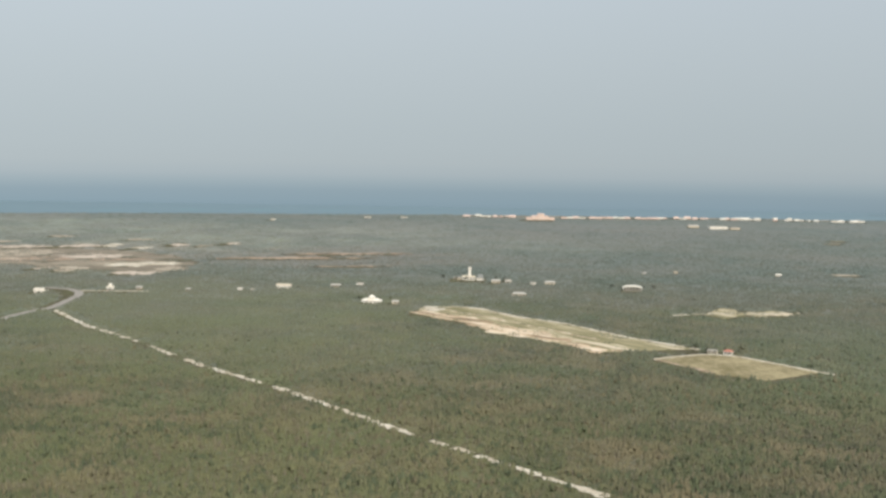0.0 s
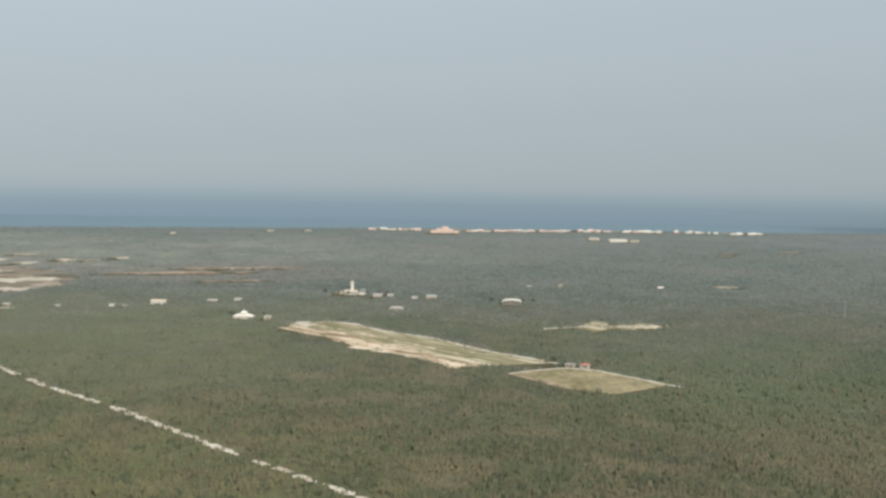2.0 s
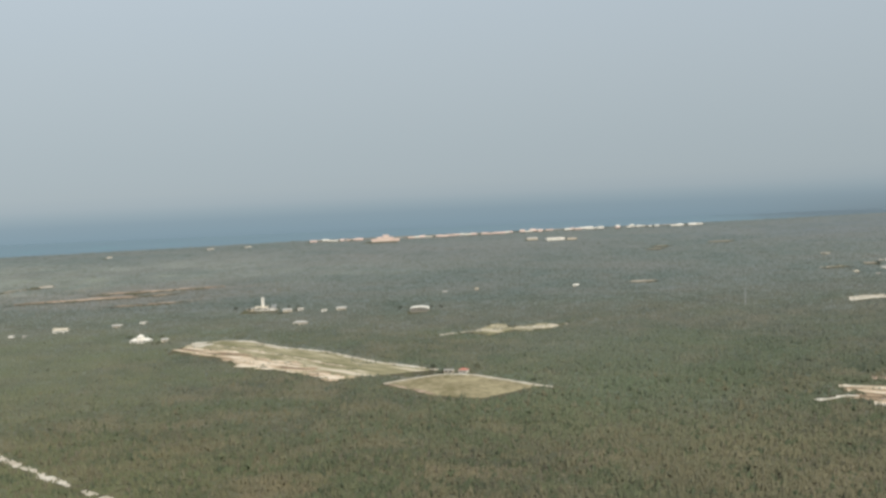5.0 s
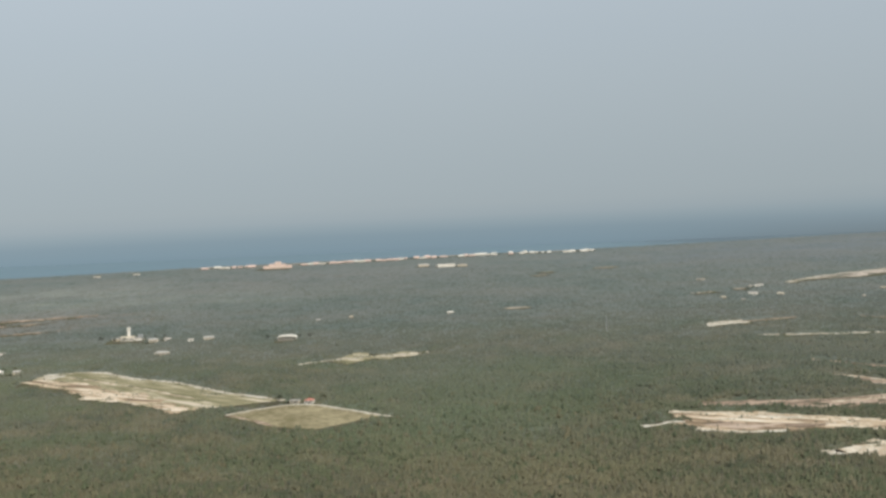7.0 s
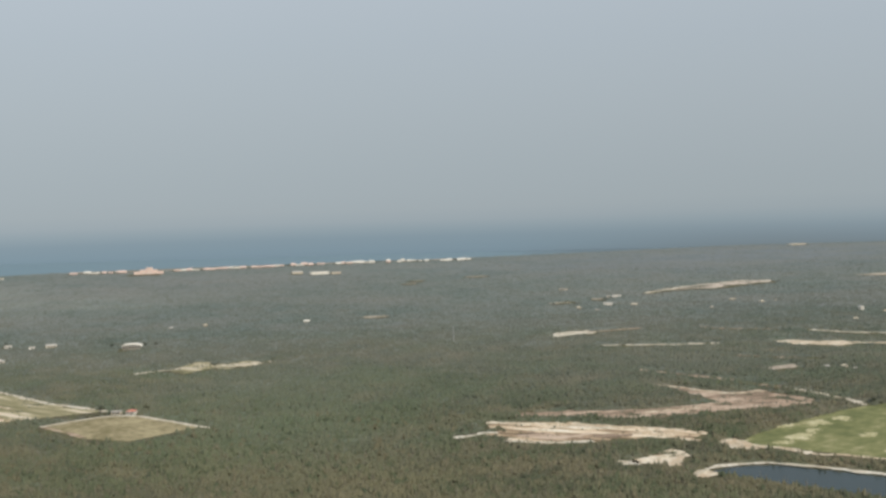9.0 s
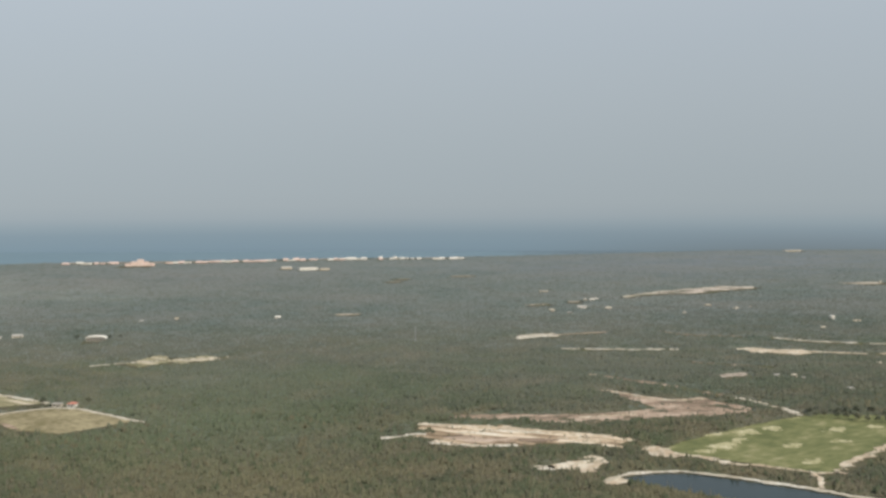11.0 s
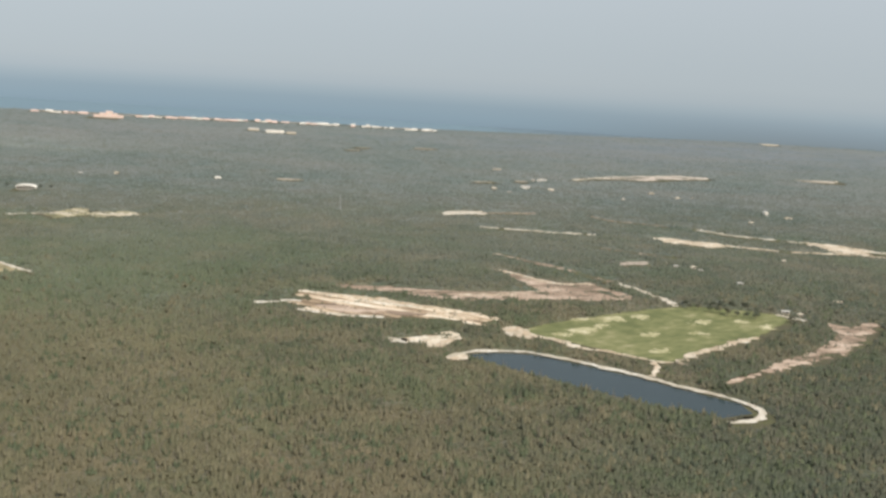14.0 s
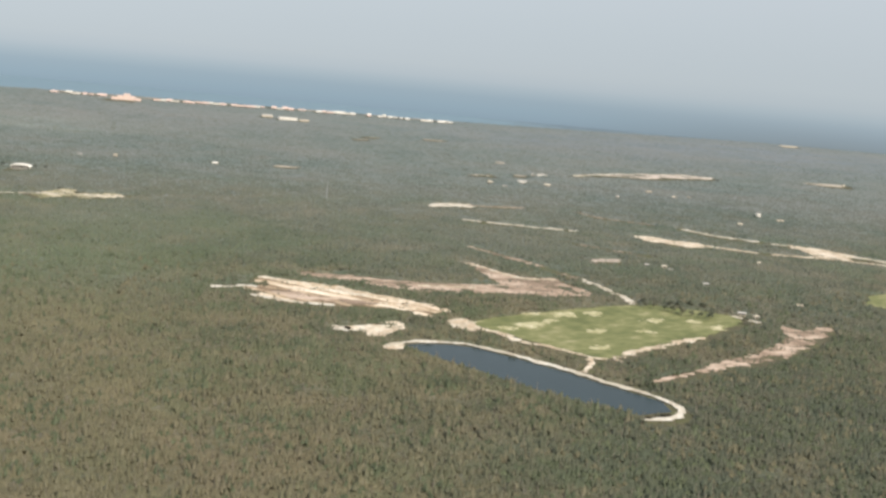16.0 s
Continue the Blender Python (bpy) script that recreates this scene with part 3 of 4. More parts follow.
# sand works beside the pond
patch("sand_clearing", [(283, 1004), (315, 992), (357, 979), (386, 951), (416, 930), (440, 913), (456, 898), (430, 864), (416, 880), (395, 890), (370, 895), (350, 893), (320, 892), (297, 904), (279, 916), (289, 932), (275, 948), (289, 962)], M_RUTTED,
      "long bare sand clearing with low ridges", "sand", 7, 4, 41, bushes=0.03, holes=0.10)
track("sand_edge_track", [(276, 918), (297, 906), (322, 894), (350, 891)], 6, M_PALE, "white gravel track beside bare sand", 42, z=0.42, wild=1.4, step=5, gaps=0.12)
track("sand_top_track", [(284, 1000), (316, 986), (357, 970), (386, 944), (440, 908)], 8, M_SAND, "pale sand heaped along a clearing", 49, z=0.42, wild=2.2, step=5, gaps=0.08)
patch("brown_earth", [(296, 942), (312, 942), (332, 927), (362, 919), (392, 908), (384, 901), (351, 905), (321, 909), (301, 923)], M_SOIL, "brown earth inside a sand clearing", "bare earth", 6, 3, 65, z=0.3, keep=None, thick=0.1, bushes=0.03, holes=0.25)
track("sand_spur", [(240, 946), (254, 945), (271, 958), (283, 953)], 6, M_PALE, "short white gravel spur", 43, z=0.25, wild=1.6, step=5, bushes=0.4, gaps=0.4)
patch("sand_yard", [(354, 814), (371, 822), (387, 834), (399, 843), (406, 830), (402, 812), (390, 804), (382, 790), (368, 788), (366, 802), (356, 804)], M_SAND, "small bare sand yard in the forest", "sand", 5, 2.5, 44, bushes=0.05, holes=0.12)
patch("sand_yard_tail", [(343, 816), (356, 813), (355, 800), (344, 802)], M_PALE, "small strip of pale sand in the forest", "sand", 5, 1.5, 48, holes=0.1)
patch("soil_band", [(313, 1043), (340, 1036), (374, 1035), (401, 1024), (429, 1021), (456, 1014), (505, 1022), (539, 1028), (571, 1024), (624, 1014), (614, 993), (561, 984), (527, 985), (496, 977), (451, 977), (412, 980), (392, 995), (360, 1011), (327, 1022)], M_SOIL,
      "pinkish bare soil band through scrub", "bare soil", 8, 3, 45, keep=3.0, bushes=0.05, holes=0.14)
track("soil_band_track", [(440, 1000), (470, 1002), (500, 1004)], 6, M_SAND, "pale sand heaped on a soil band", 61, z=0.35, wild=1.5, step=5)
patch("soil_triangle", [(513, 1150), (529, 1137), (546, 1107), (566, 1074), (603, 1081), (606, 1053), (625, 1018), (567, 1007), (536, 1018), (529, 1050), (523, 1091)], M_SOIL, "pinkish bare soil clearing with scrub", "bare soil", 8, 2, 46, z=0.24, keep=2.5, bushes=0.10, holes=0.28)
track("soil_triangle_rim", [(516, 1144), (534, 1118), (550, 1084), (566, 1066), (602, 1072)], 6, M_SAND, "pale sandy rim of a soil clearing", 62, z=0.35, wild=1.6, step=5, gaps=0.2)
track("soil_track", [(540, 1262), (558, 1233), (580, 1192), (601, 1158), (621, 1111), (630, 1090)], 9, M_SOIL, "broad bare soil track through forest", 47, wild=2.0, step=6, bushes=0.1, gaps=0.18)
track("soil_track_end", [(632, 1084), (638, 1070), (647, 1030), (656, 997), (652, 964)], 7, M_PALE, "broken pale track down to a grass field", 63, wild=2.0, step=5, bushes=0.2, gaps=0.36)

# green field and pond
patch("grass_field", [(464, 852), (482, 866), (520, 893), (564, 918), (604, 939), (645, 958), (683, 963), (714, 951), (743, 935), (745, 908), (671, 832), (621, 802), (576, 761), (563, 746), (544, 750), (522, 772), (504, 796), (486, 816), (468, 832)], M_GRASS,
      "bright green mown grass field", "field", 10, 1.2, 51, z=0.2, keep=5)
track("field_bank", [(444, 846), (458, 850), (464, 832), (485, 815), (495, 791)], 8, M_SAND, "pale sandy bank beside a grass field", 52, z=0.45, wild=1.8, step=5, gaps=0.05)
patch("bank_sand", [(442, 844), (454, 862), (466, 862), (468, 838), (463, 818), (450, 828)], M_SAND, "bare pale sand at the corner of a grass field", "sand", 5, 2.5, 59, z=0.5, holes=0.05)
track("field_low_bank", [(495, 791), (522, 773), (540, 753), (550, 745), (564, 745)], 5, M_SAND, "thin sandy bank beside a grass field", 64, z=0.45, wild=1.6, step=5, bushes=0.2, gaps=0.28)
track("field_edge_bank", [(560, 744), (582, 766), (605, 786), (632, 805), (655, 823), (676, 834)], 7, M_SAND, "pale sandy strip beside a grass field", 53, z=0.45, wild=2.0, step=5, bushes=0.2, gaps=0.26)
track("pond_link_track", [(543, 746), (536, 725), (524, 704)], 4, M_SAND, "short sandy track down to a pond", 54, z=0.35, wild=1.0, gaps=0.25, step=5)
patch("soil_slope", [(624, 728), (665, 761), (703, 788), (735, 820), (763, 852), (770, 878), (777, 901), (785, 893), (795, 881), (821, 903), (834, 901), (809, 871), (787, 843), (761, 817), (722, 778), (684, 753), (653, 736), (620, 714)], M_SOIL, "pinkish bare soil slope beside scrub", "bare soil", 8, 3, 55, bushes=0.06, holes=0.26)
track("soil_slope_track", [(566, 680), (600, 704), (640, 732), (690, 766), (740, 812), (786, 866)], 4, M_SOIL, "bare soil track through scrub", 56, z=0.32, wild=1.6, step=5, bushes=0.2, gaps=0.3)
track("field_far_track", [(745, 934), (750, 918), (762, 908)], 5, M_PALE, "pale track at a field corner", 57, z=0.3)
patch("far_green_field", [(934, 1024), (974, 1078), (1012, 1102), (1060, 1072), (985, 1008)], M_GRASS, "distant green grass field", "field", 12, 2, 58)
for n, (x, y, w, d) in enumerate([(531, 900, 22, 12), (563, 899, 30, 16), (596, 912, 24, 12), (519, 853, 34, 18), (497, 836, 18, 10), (648, 894, 20, 14), (690, 900, 14, 12), (579, 841, 20, 12), (706, 877, 22, 12), (545, 872, 18, 10), (563, 783, 20, 12), (623, 849, 18, 12)]):
    ring = [(x + w / 2 * math.cos(t) - 0.3 * d * math.sin(t), y + w * 0.3 * math.cos(t) + d / 2 * math.sin(t)) for t in np.linspace(0, 2 * math.pi, 9)[:-1]]
    patch("worn_spot", ring, M_WORN, "pale worn patch in a grass field", "bare patch", 4, 3.0, 60 + n, z=0.3, keep=None, thick=0.08, holes=0.2, cell=1.6)

POND = [(396, 762), (412, 769), (430, 770), (450, 765), (468, 749), (486, 731), (502, 712), (518, 693), (533, 671), (548, 654), (562, 636), (560, 614), (534, 604), (500, 628), (456, 678), (418, 726)]
patch("pond_water", POND, M_WATER, "dark blue-grey pond with still water", "pond", 12, 1.0, 71, z=0.12, keep=1.8, thick=0.1)
track("pond_bank", [(380, 754), (392, 767), (411, 774), (429, 775), (451, 770), (470, 753), (488, 735), (505, 716), (521, 697), (536, 675), (551, 658), (565, 640), (570, 612), (556, 598), (532, 592)], 6.0, M_PALE,
      "pale gravel bank curving round a pond", 72, z=0.9, keep=4, wild=1.2, step=5, category="bank")
patch("bank_foot", [(374, 752), (388, 768), (398, 764), (394, 750), (384, 744)], M_SAND, "trampled sand where a pond bank begins", "sand", 4, 2.0, 73, z=0.6, holes=0.2)

# strips and clearings further off
patch("sand_strip", [(546, 1622), (560, 1668), (592, 1682), (630, 1694), (618, 1648), (580, 1638)], M_PALE, "narrow bare sand strip in forest", "sand", 7, 4, 81, bushes=0.04, holes=0.12)
track("sand_strip_tail", [(618, 1668), (666, 1676), (714, 1686)], 6, M_SOIL, "thin soil track leading off a sand strip", 91, wild=1.5, step=6, gaps=0.3)
patch("pale_clearing", [(1024, 2372), (1098, 2450), (1192, 2518), (1335, 2586), (1408, 2556), (1374, 2508), (1267, 2456), (1180, 2396), (1138, 2392), (1072, 2392)], M_EARTH, "large pale clearing in far forest", "clearing", 12, 6, 82, bushes=0.02, holes=0.42)
track("clearing_rim_track", [(980, 2330), (1040, 2386), (1110, 2444), (1200, 2500), (1330, 2560), (1400, 2540)], 15, M_PALE, "white track along a far clearing", 83, z=0.3, wild=6, step=8, gaps=0.08)
patch("far_pale_clearing", [(1680, 2625), (1763, 2640), (1810, 2636), (1770, 2575), (1700, 2550)], M_FLAT, "far pale clearing in haze", "clearing", 20, 4, 84, holes=0.30)
track("thin_forest_track", [(577, 1503), (622, 1485), (649, 1478), (677, 1471), (709, 1466), (738, 1457)], 11, M_PALE, "thin sandy track through forest", 85, wild=2.4, step=6, bushes=0.2, gaps=0.42)
track("faint_forest_track", [(682, 1358), (719, 1322), (751, 1292), (784, 1275)], 5, M_SOIL, "faint soil track through forest", 92, wild=1.5, step=6, bushes=0.3, gaps=0.5)
track("far_forest_track", [(800, 1682), (820, 1625), (867, 1598), (898, 1578)], 5, M_SOIL, "faint soil track through far forest", 93, wild=1.5, step=6, bushes=0.3, gaps=0.5)
patch("sand_runway", [(818, 1452), (848, 1450), (870, 1426), (903, 1419), (916, 1396), (873, 1368), (848, 1390), (822, 1404)], M_SAND, "broad bare sand strip in forest", "sand", 7, 4, 86, bushes=0.03, holes=0.14)
track("runway_tail", [(908, 1392), (945, 1371), (978, 1354), (1019, 1350), (1085, 1344)], 11, M_SAND, "sandy track running on from a bare strip", 94, wild=2.2, step=7, bushes=0.1, gaps=0.12)
track("sand_road", [(926, 1572), (943, 1541), (959, 1512), (987, 1486), (1018, 1472), (1038, 1459), (1068, 1444), (1087, 1421), (1105, 1397), (1126, 1378), (1146, 1360), (1162, 1340), (1230, 1290)], 12, M_PALE, "broad bare sand road beside forest", 87, wild=3.5, step=7, keep=6, bushes=0.1, gaps=0.2)
patch("sand_pit", [(1062, 1450), (1094, 1446), (1116, 1414), (1133, 1384), (1089, 1338), (1062, 1358), (1058, 1392)], M_SAND, "bare orange sand pit", "sand", 10, 4, 88, z=0.3, holes=0.18)
track("lower_sand_track", [(1096, 1334), (1131, 1321), (1170, 1306)], 9, M_SAND, "short sandy track beside a sand pit", 99, wild=2, step=6, gaps=0.2)
patch("small_yard", [(690, 1224), (728, 1234), (722, 1212), (690, 1202), (673, 1195), (682, 1208)], M_EARTH, "small pale yard in forest", "sand", 5, 2.5, 89, bushes=0.05, holes=0.10)
track("coast_strip", [(-430, 4235), (-180, 4190), (100, 4235), (400, 4290), (700, 4315), (1010, 4270)], 34, M_EARTH, "pale sandy beach along the distant coast", 90, wild=9, category="beach", step=24, gaps=0.18)
for n, (x, y, w) in enumerate([(605, 3060, 70), (795, 3150, 90), (340, 2078, 60), (565, 2950, 60), (-1040, 3640, 30), (745, 2193, 66), (836, 2243, 40)]):
    patch("far_glade", [(x - w / 2, y - 8), (x, y - 14), (x + w / 2, y + 4), (x + w * 0.3, y + 16), (x - w * 0.3, y + 8)], M_FLAT, "far pale glade in the forest", "clearing", 12, 5, 95 + n, holes=0.3)


# ---- buildings ----
def spot(x, y, w, d, turn, keep=4.0, margin=3.0):
    """Keeps the wood off a building's plot."""
    c, s = math.cos(radians(turn)), math.sin(radians(turn))
    a, b = w / 2 + margin, d / 2 + margin
    CLEARED.append((np.array([(x + c * u * a - s * v * b, y + s * u * a + c * v * b) for u, v in ((-1, -1), (1, -1), (1, 1), (-1, 1))]), keep))


def gable(w, d, h, rise, over=0.5, thick=0.3):
    """A ridged roof along x with eaves, a closed solid."""
    bm = bmesh.new()
    a, b = w / 2 + over, d / 2 + over
    prof = [(-b, h), (0, h + rise), (b, h), (b, h - thick), (0, h + rise - thick), (-b, h - thick)]
    ends = [[bm.verts.new((x, y, z)) for y, z in prof] for x in (-a, a)]
    for n in range(6):
        m = (n + 1) % 6
        bm.faces.new((ends[0][n], ends[0][m], ends[1][m], ends[1][n]))
    for e in ends:
        bm.faces.new((e[0], e[1], e[4], e[5]))
        bm.faces.new((e[1], e[2], e[3], e[4]))
    bmesh.ops.recalc_face_normals(bm, faces=bm.faces)
    return bm


def hip(w, d, h, rise, over=0.6):
    bm = bmesh.new()
    a, b, r = w / 2 + over, d / 2 + over, max(0.2, (w - d) / 2)
    low = [bm.verts.new((x, y, h)) for x, y in ((-a, -b), (a, -b), (a, b), (-a, b))]
    top = [bm.verts.new((x, 0, h + rise)) for x in (-r, r)]
    bm.faces.new(low[::-1])
    bm.faces.new((low[0], low[1], top[1], top[0]))
    bm.faces.new((low[2], low[3], top[0], top[1]))
    bm.faces.new((low[1], low[2], top[1]))
    bm.faces.new((low[3], low[0], top[0]))
    bmesh.ops.recalc_face_normals(bm, faces=bm.faces)
    return bm


def flat_roof(w, d, h, lip=0.5):
    """A slab with a low parapet round it."""
    bm = boxed(-w / 2 - 0.3, w / 2 + 0.3, -d / 2 - 0.3, d / 2 + 0.3, h, h + 0.25)
    for x0, x1, y0, y1 in ((-w / 2 - 0.3, w / 2 + 0.3, -d / 2 - 0.3, -d / 2), (-w / 2 - 0.3, w / 2 + 0.3, d / 2, d / 2 + 0.3),
                           (-w / 2 - 0.3, -w / 2, -d / 2, d / 2), (w / 2, w / 2 + 0.3, -d / 2, d / 2)):
        box(bm, x0, x1, y0, y1, h + 0.25, h + 0.25 + lip)
    return bm


def window(parent, x, y, z, w, h, front=True):
    """A recessed dark pane in a frame on the wall that faces -y (or +y)."""
    s = -1 if front else 1
    f = bmesh.new()
    for a in ((x - w / 2 - 0.1, x + w / 2 + 0.1, z - 0.1, z), (x - w / 2 - 0.1, x + w / 2 + 0.1, z + h, z + h + 0.1), (x - w / 2 - 0.1, x - w / 2, z, z + h), (x + w / 2, x + w / 2 + 0.1, z, z + h)):
        box(f, a[0], a[1], min(y, y + s * 0.16), max(y, y + s * 0.16), a[2], a[3])
    win = part("window", f, M_CONC, parent)
    part("pane", boxed(x - w / 2, x + w / 2, min(y + s * 0.02, y + s * 0.06), max(y + s * 0.02, y + s * 0.06), z, z + h), M_DARK, win)


def house(x, y, w, d, h, turn, roof, wall, top, label, category="house", name="house", windows=3, extra=None, group="", keep=4.0, margin=3.0):
    """A building with its walls, roof, door and windows, standing at x, y."""
    spot(x, y, w, d, turn, keep, margin)
    base = tagged(new(name), label, category, group)
    part("wall", boxed(-w / 2, w / 2, -d / 2, d / 2, 0, h, 0.05), wall, base)
    part("roof", {"gable": lambda: gable(w, d, h + 0.3, d * 0.24), "hip": lambda: hip(w, d, h, d * 0.25), "flat": lambda: flat_roof(w, d, h)}[roof](), top, base)
    storeys = max(1, int(h / 3.0))
    for k in range(storeys):
        for n in range(windows):
            window(base, -w / 2 + w * (n + 0.5) / windows, -d / 2, 1.0 + k * 3.0, min(2.2, w / windows * 0.45), 1.3)
    part("door", boxed(-w / 2 + w / windows * 0.95, -w / 2 + w / windows * 0.95 + 1.0, -d / 2 - 0.07, -d / 2 - 0.01, 0.02, 2.1), M_DARK, base)
    if extra:
        extra(base)
    base.matrix_world = pose(x, y, 0, 0, 0, turn)
    return base


def raised_middle(w, d, h0, h1, material):
    def add(base):
        part("upper_storey", boxed(-w / 2, w / 2, -d / 2, d / 2, h0, h1, 0.05), material, base)
        up = part("upper_roof", hip(w, d, h1, d * 0.4), material, base)
        up["label"] = "pale hipped upper roof"
    return add


house(-941, 1562, 13, 10, 5.2, 14, "flat", M_WHITE, M_WHITE, "large white flat-roofed house beside a winding road", windows=3,
      extra=lambda b: part("annex", boxed(6.6, 13, -6, 3, 0, 3.4, 0.05), M_WHITE, b))
house(-858, 1620, 10, 8, 3.6, 10, "flat", M_WHITE, M_WHITE, "white house with a small raised upper storey", windows=3, extra=raised_middle(4.5, 4.5, 4.2, 7.4, M_WHITE))
house(-818, 1630, 9, 6, 2.8, 6, "gable", M_CREAM, M_CONC, "low cream house with a grey roof by the village road")
house(-741, 1620, 6, 5, 2.8, 0, "gable", M_CREAM, M_CONC, "small cream house with a grey roof", windows=2, keep=2.2, margin=0.5)
house(-667, 1632, 7, 6, 4.6, 0, "flat", M_WHITE, M_CONC, "small white two-storey house among trees", windows=2, keep=2.2, margin=0.5)
house(-649, 1634, 6, 5, 2.8, 8, "flat", M_CREAM, M_CONC, "small cream flat-roofed house among trees", windows=2, keep=2.2, margin=0.5)
house(-611, 1680, 22, 9, 4.6, -6, "gable", M_WHITE, M_CREAM, "long white house with a pale gable roof", windows=4, keep=2.6, margin=1)
house(-538, 1716, 15, 7, 2.7, 5, "gable", M_CREAM, M_CONC, "long low cream house among trees", windows=4, keep=2.0, margin=0.5)
house(-502, 1734, 11, 8, 4.2, 0, "flat", M_WHITE, M_CONC, "small white flat-roofed house", windows=2, keep=2.2, margin=0.5)
house(-459, 1526, 27, 11, 3.8, -4, "hip", M_WHITE, M_WHITE, "white house with a raised hipped middle", windows=5, extra=raised_middle(8, 8, 5.0, 8.2, M_WHITE), keep=3.0, margin=1.5)
house(-426, 1522, 9, 7, 3.2, 0, "gable", M_CREAM, M_CONC, "tiny cream shed beside trees", "shed", windows=1)
house(-256, 1645, 20, 9, 3.6, -6, "hip", M_CREAM, M_CONC, "low cream house with a grey hipped roof", windows=4, keep=2.2, margin=0.5)
house(-45, 1168, 9, 7, 3.0, -18, "hip", M_WHITE, M_RED, "small white house with a red tiled roof", windows=2)
house(-60, 1172, 10, 5, 2.6, -18, "flat", M_CREAM, M_CONC, "low cream annex beside a red-roofed house", "shed", windows=2)
house(29, 2036, 7, 6, 3.6, 0, "flat", M_CREAM, M_CREAM, "small cream flat-roofed house in far woods", windows=2, keep=2.0, margin=0.5)
house(-30, 2010, 7, 6, 2.6, 0, "gable", M_CREAM, M_CONC, "small cream house in far woods", windows=2, keep=1.2, margin=0.3)
house(208, 2024, 10, 6, 3.0, 6, "gable", M_CREAM, M_WHITE, "cream house with a white roof in far woods", windows=3, keep=1.8, margin=0.5)


def open_pavilion(x, y, w, d, h, turn):
    """A long white roof on posts over a dark open floor."""
    spot(x, y, w, d, turn, 5)
    base = tagged(new("pavilion"), "long white open pavilion on posts in the forest", "pavilion")
    part("floor", boxed(-w / 2, w / 2, -d / 2, d / 2, 0, 0.3), M_CONC, base)
    roof = bmesh.new()
    arcs = []
    for end in (-d / 2 - 0.8, d / 2 + 0.8):
        line = [(u, h - 1.6 + 3.0 * math.sqrt(max(0.0, 1 - (2 * u / (w + 2)) ** 2))) for u in np.linspace(-w / 2 - 1, w / 2 + 1, 13)]
        arcs.append([roof.verts.new((u, end, z)) for u, z in line] + [roof.verts.new((u, end, z - 1.5)) for u, z in line[::-1]])
    m = len(arcs[0])
    for n in range(m):
        roof.faces.new((arcs[0][n], arcs[0][(n + 1) % m], arcs[1][(n + 1) % m], arcs[1][n]))
    for n in range(12):
        for a in arcs:
            roof.faces.new((a[n], a[n + 1], a[m - 2 - n], a[m - 1 - n]))
    bmesh.ops.recalc_face_normals(roof, faces=roof.faces)
    part("roof", roof, M_WHITE, base, "low white arched roof")
    for n in range(7):
        for s in (-1, 1):
            px = -w / 2 + 0.5 + (w - 1) * n / 6
            part("post", rod(bmesh.new(), (px, s * (d / 2 - 0.4), 0.3), (px, s * (d / 2 - 0.4), h - 2.4 + 2.9 * math.sqrt(max(0.0, 1 - (2 * px / (w + 2)) ** 2))), 0.3, 0.3, 8), M_WHITE, base)
    part("back_wall", boxed(-w / 2 + 1, w / 2 - 1, -0.3, 0.1, 0.3, h - 1.4), M_CONC, base)
    part("end_wall", boxed(-w / 2 + 0.2, -w / 2 + 0.5, -d / 2 + 0.8, d / 2 - 0.8, 0.3, h - 1.9), M_CREAM, base)
    part("end_wall", boxed(w / 2 - 0.5, w / 2 - 0.2, -d / 2 + 0.8, d / 2 - 0.8, 0.3, h - 1.9), M_CREAM, base)
    base.matrix_world = pose(x, y, 0, 0, 0, turn)


open_pavilion(-80, 1748, 28, 12, 6.5, -6)


def works(x, y):
    """A works with a tall slim tower among low sheds."""
    spot(x, y, 56, 26, 0, 6)
    base = tagged(new("works_building"), "pale concrete works with a tall slim tower", "factory")
    t = bmesh.new()
    box(t, -2.0, 2.0, -2.0, 2.0, 0, 18, 0.1)
    box(t, -2.5, 2.5, -2.5, 2.5, 18, 21, 0.1)
    tower = part("tower", t, M_WHITE, base, "tall slim pale tower")
    part("tower_cap", hip(5, 5, 21, 1.6), M_CONC, tower)
    part("hall", boxed(-12, 9, -8, 6, 0, 5, 0.05), M_WHITE, base)
    part("hall_roof", gable(21, 14, 5.3, 1.8), M_CREAM, base).location = (-1.5, -1, 0)
    part("side_shed", boxed(-26, -15.1, -6, 5, 0, 3.6, 0.05), M_CREAM, base)
    part("side_shed_roof", flat_roof(10.6, 11, 3.6), M_CONC, base).location = (-20.6, -0.5, 0)
    part("stores", boxed(12.1, 24, -7, 5, 0, 3.4, 0.05), M_WHITE, base)
    part("stores_roof", flat_roof(11.6, 12, 3.4), M_CONC, base).location = (18.0, -1, 0)
    for sx in (15.5, 20.0):
        silo = rod(bmesh.new(), (sx, 2, 3.7), (sx, 2, 8.4), 1.7, 1.7, 14)
        rod(silo, (sx, 2, 8.4), (sx, 2, 9.6), 1.7, 0.3, 14)
        part("silo", silo, M_METAL, base)
    for n in range(5):
        window(base, -9.6 + n * 4.2, -8, 1.4, 2.2, 2.2)
    base.matrix_world = pose(x, y, 0, 0, 0, -5)


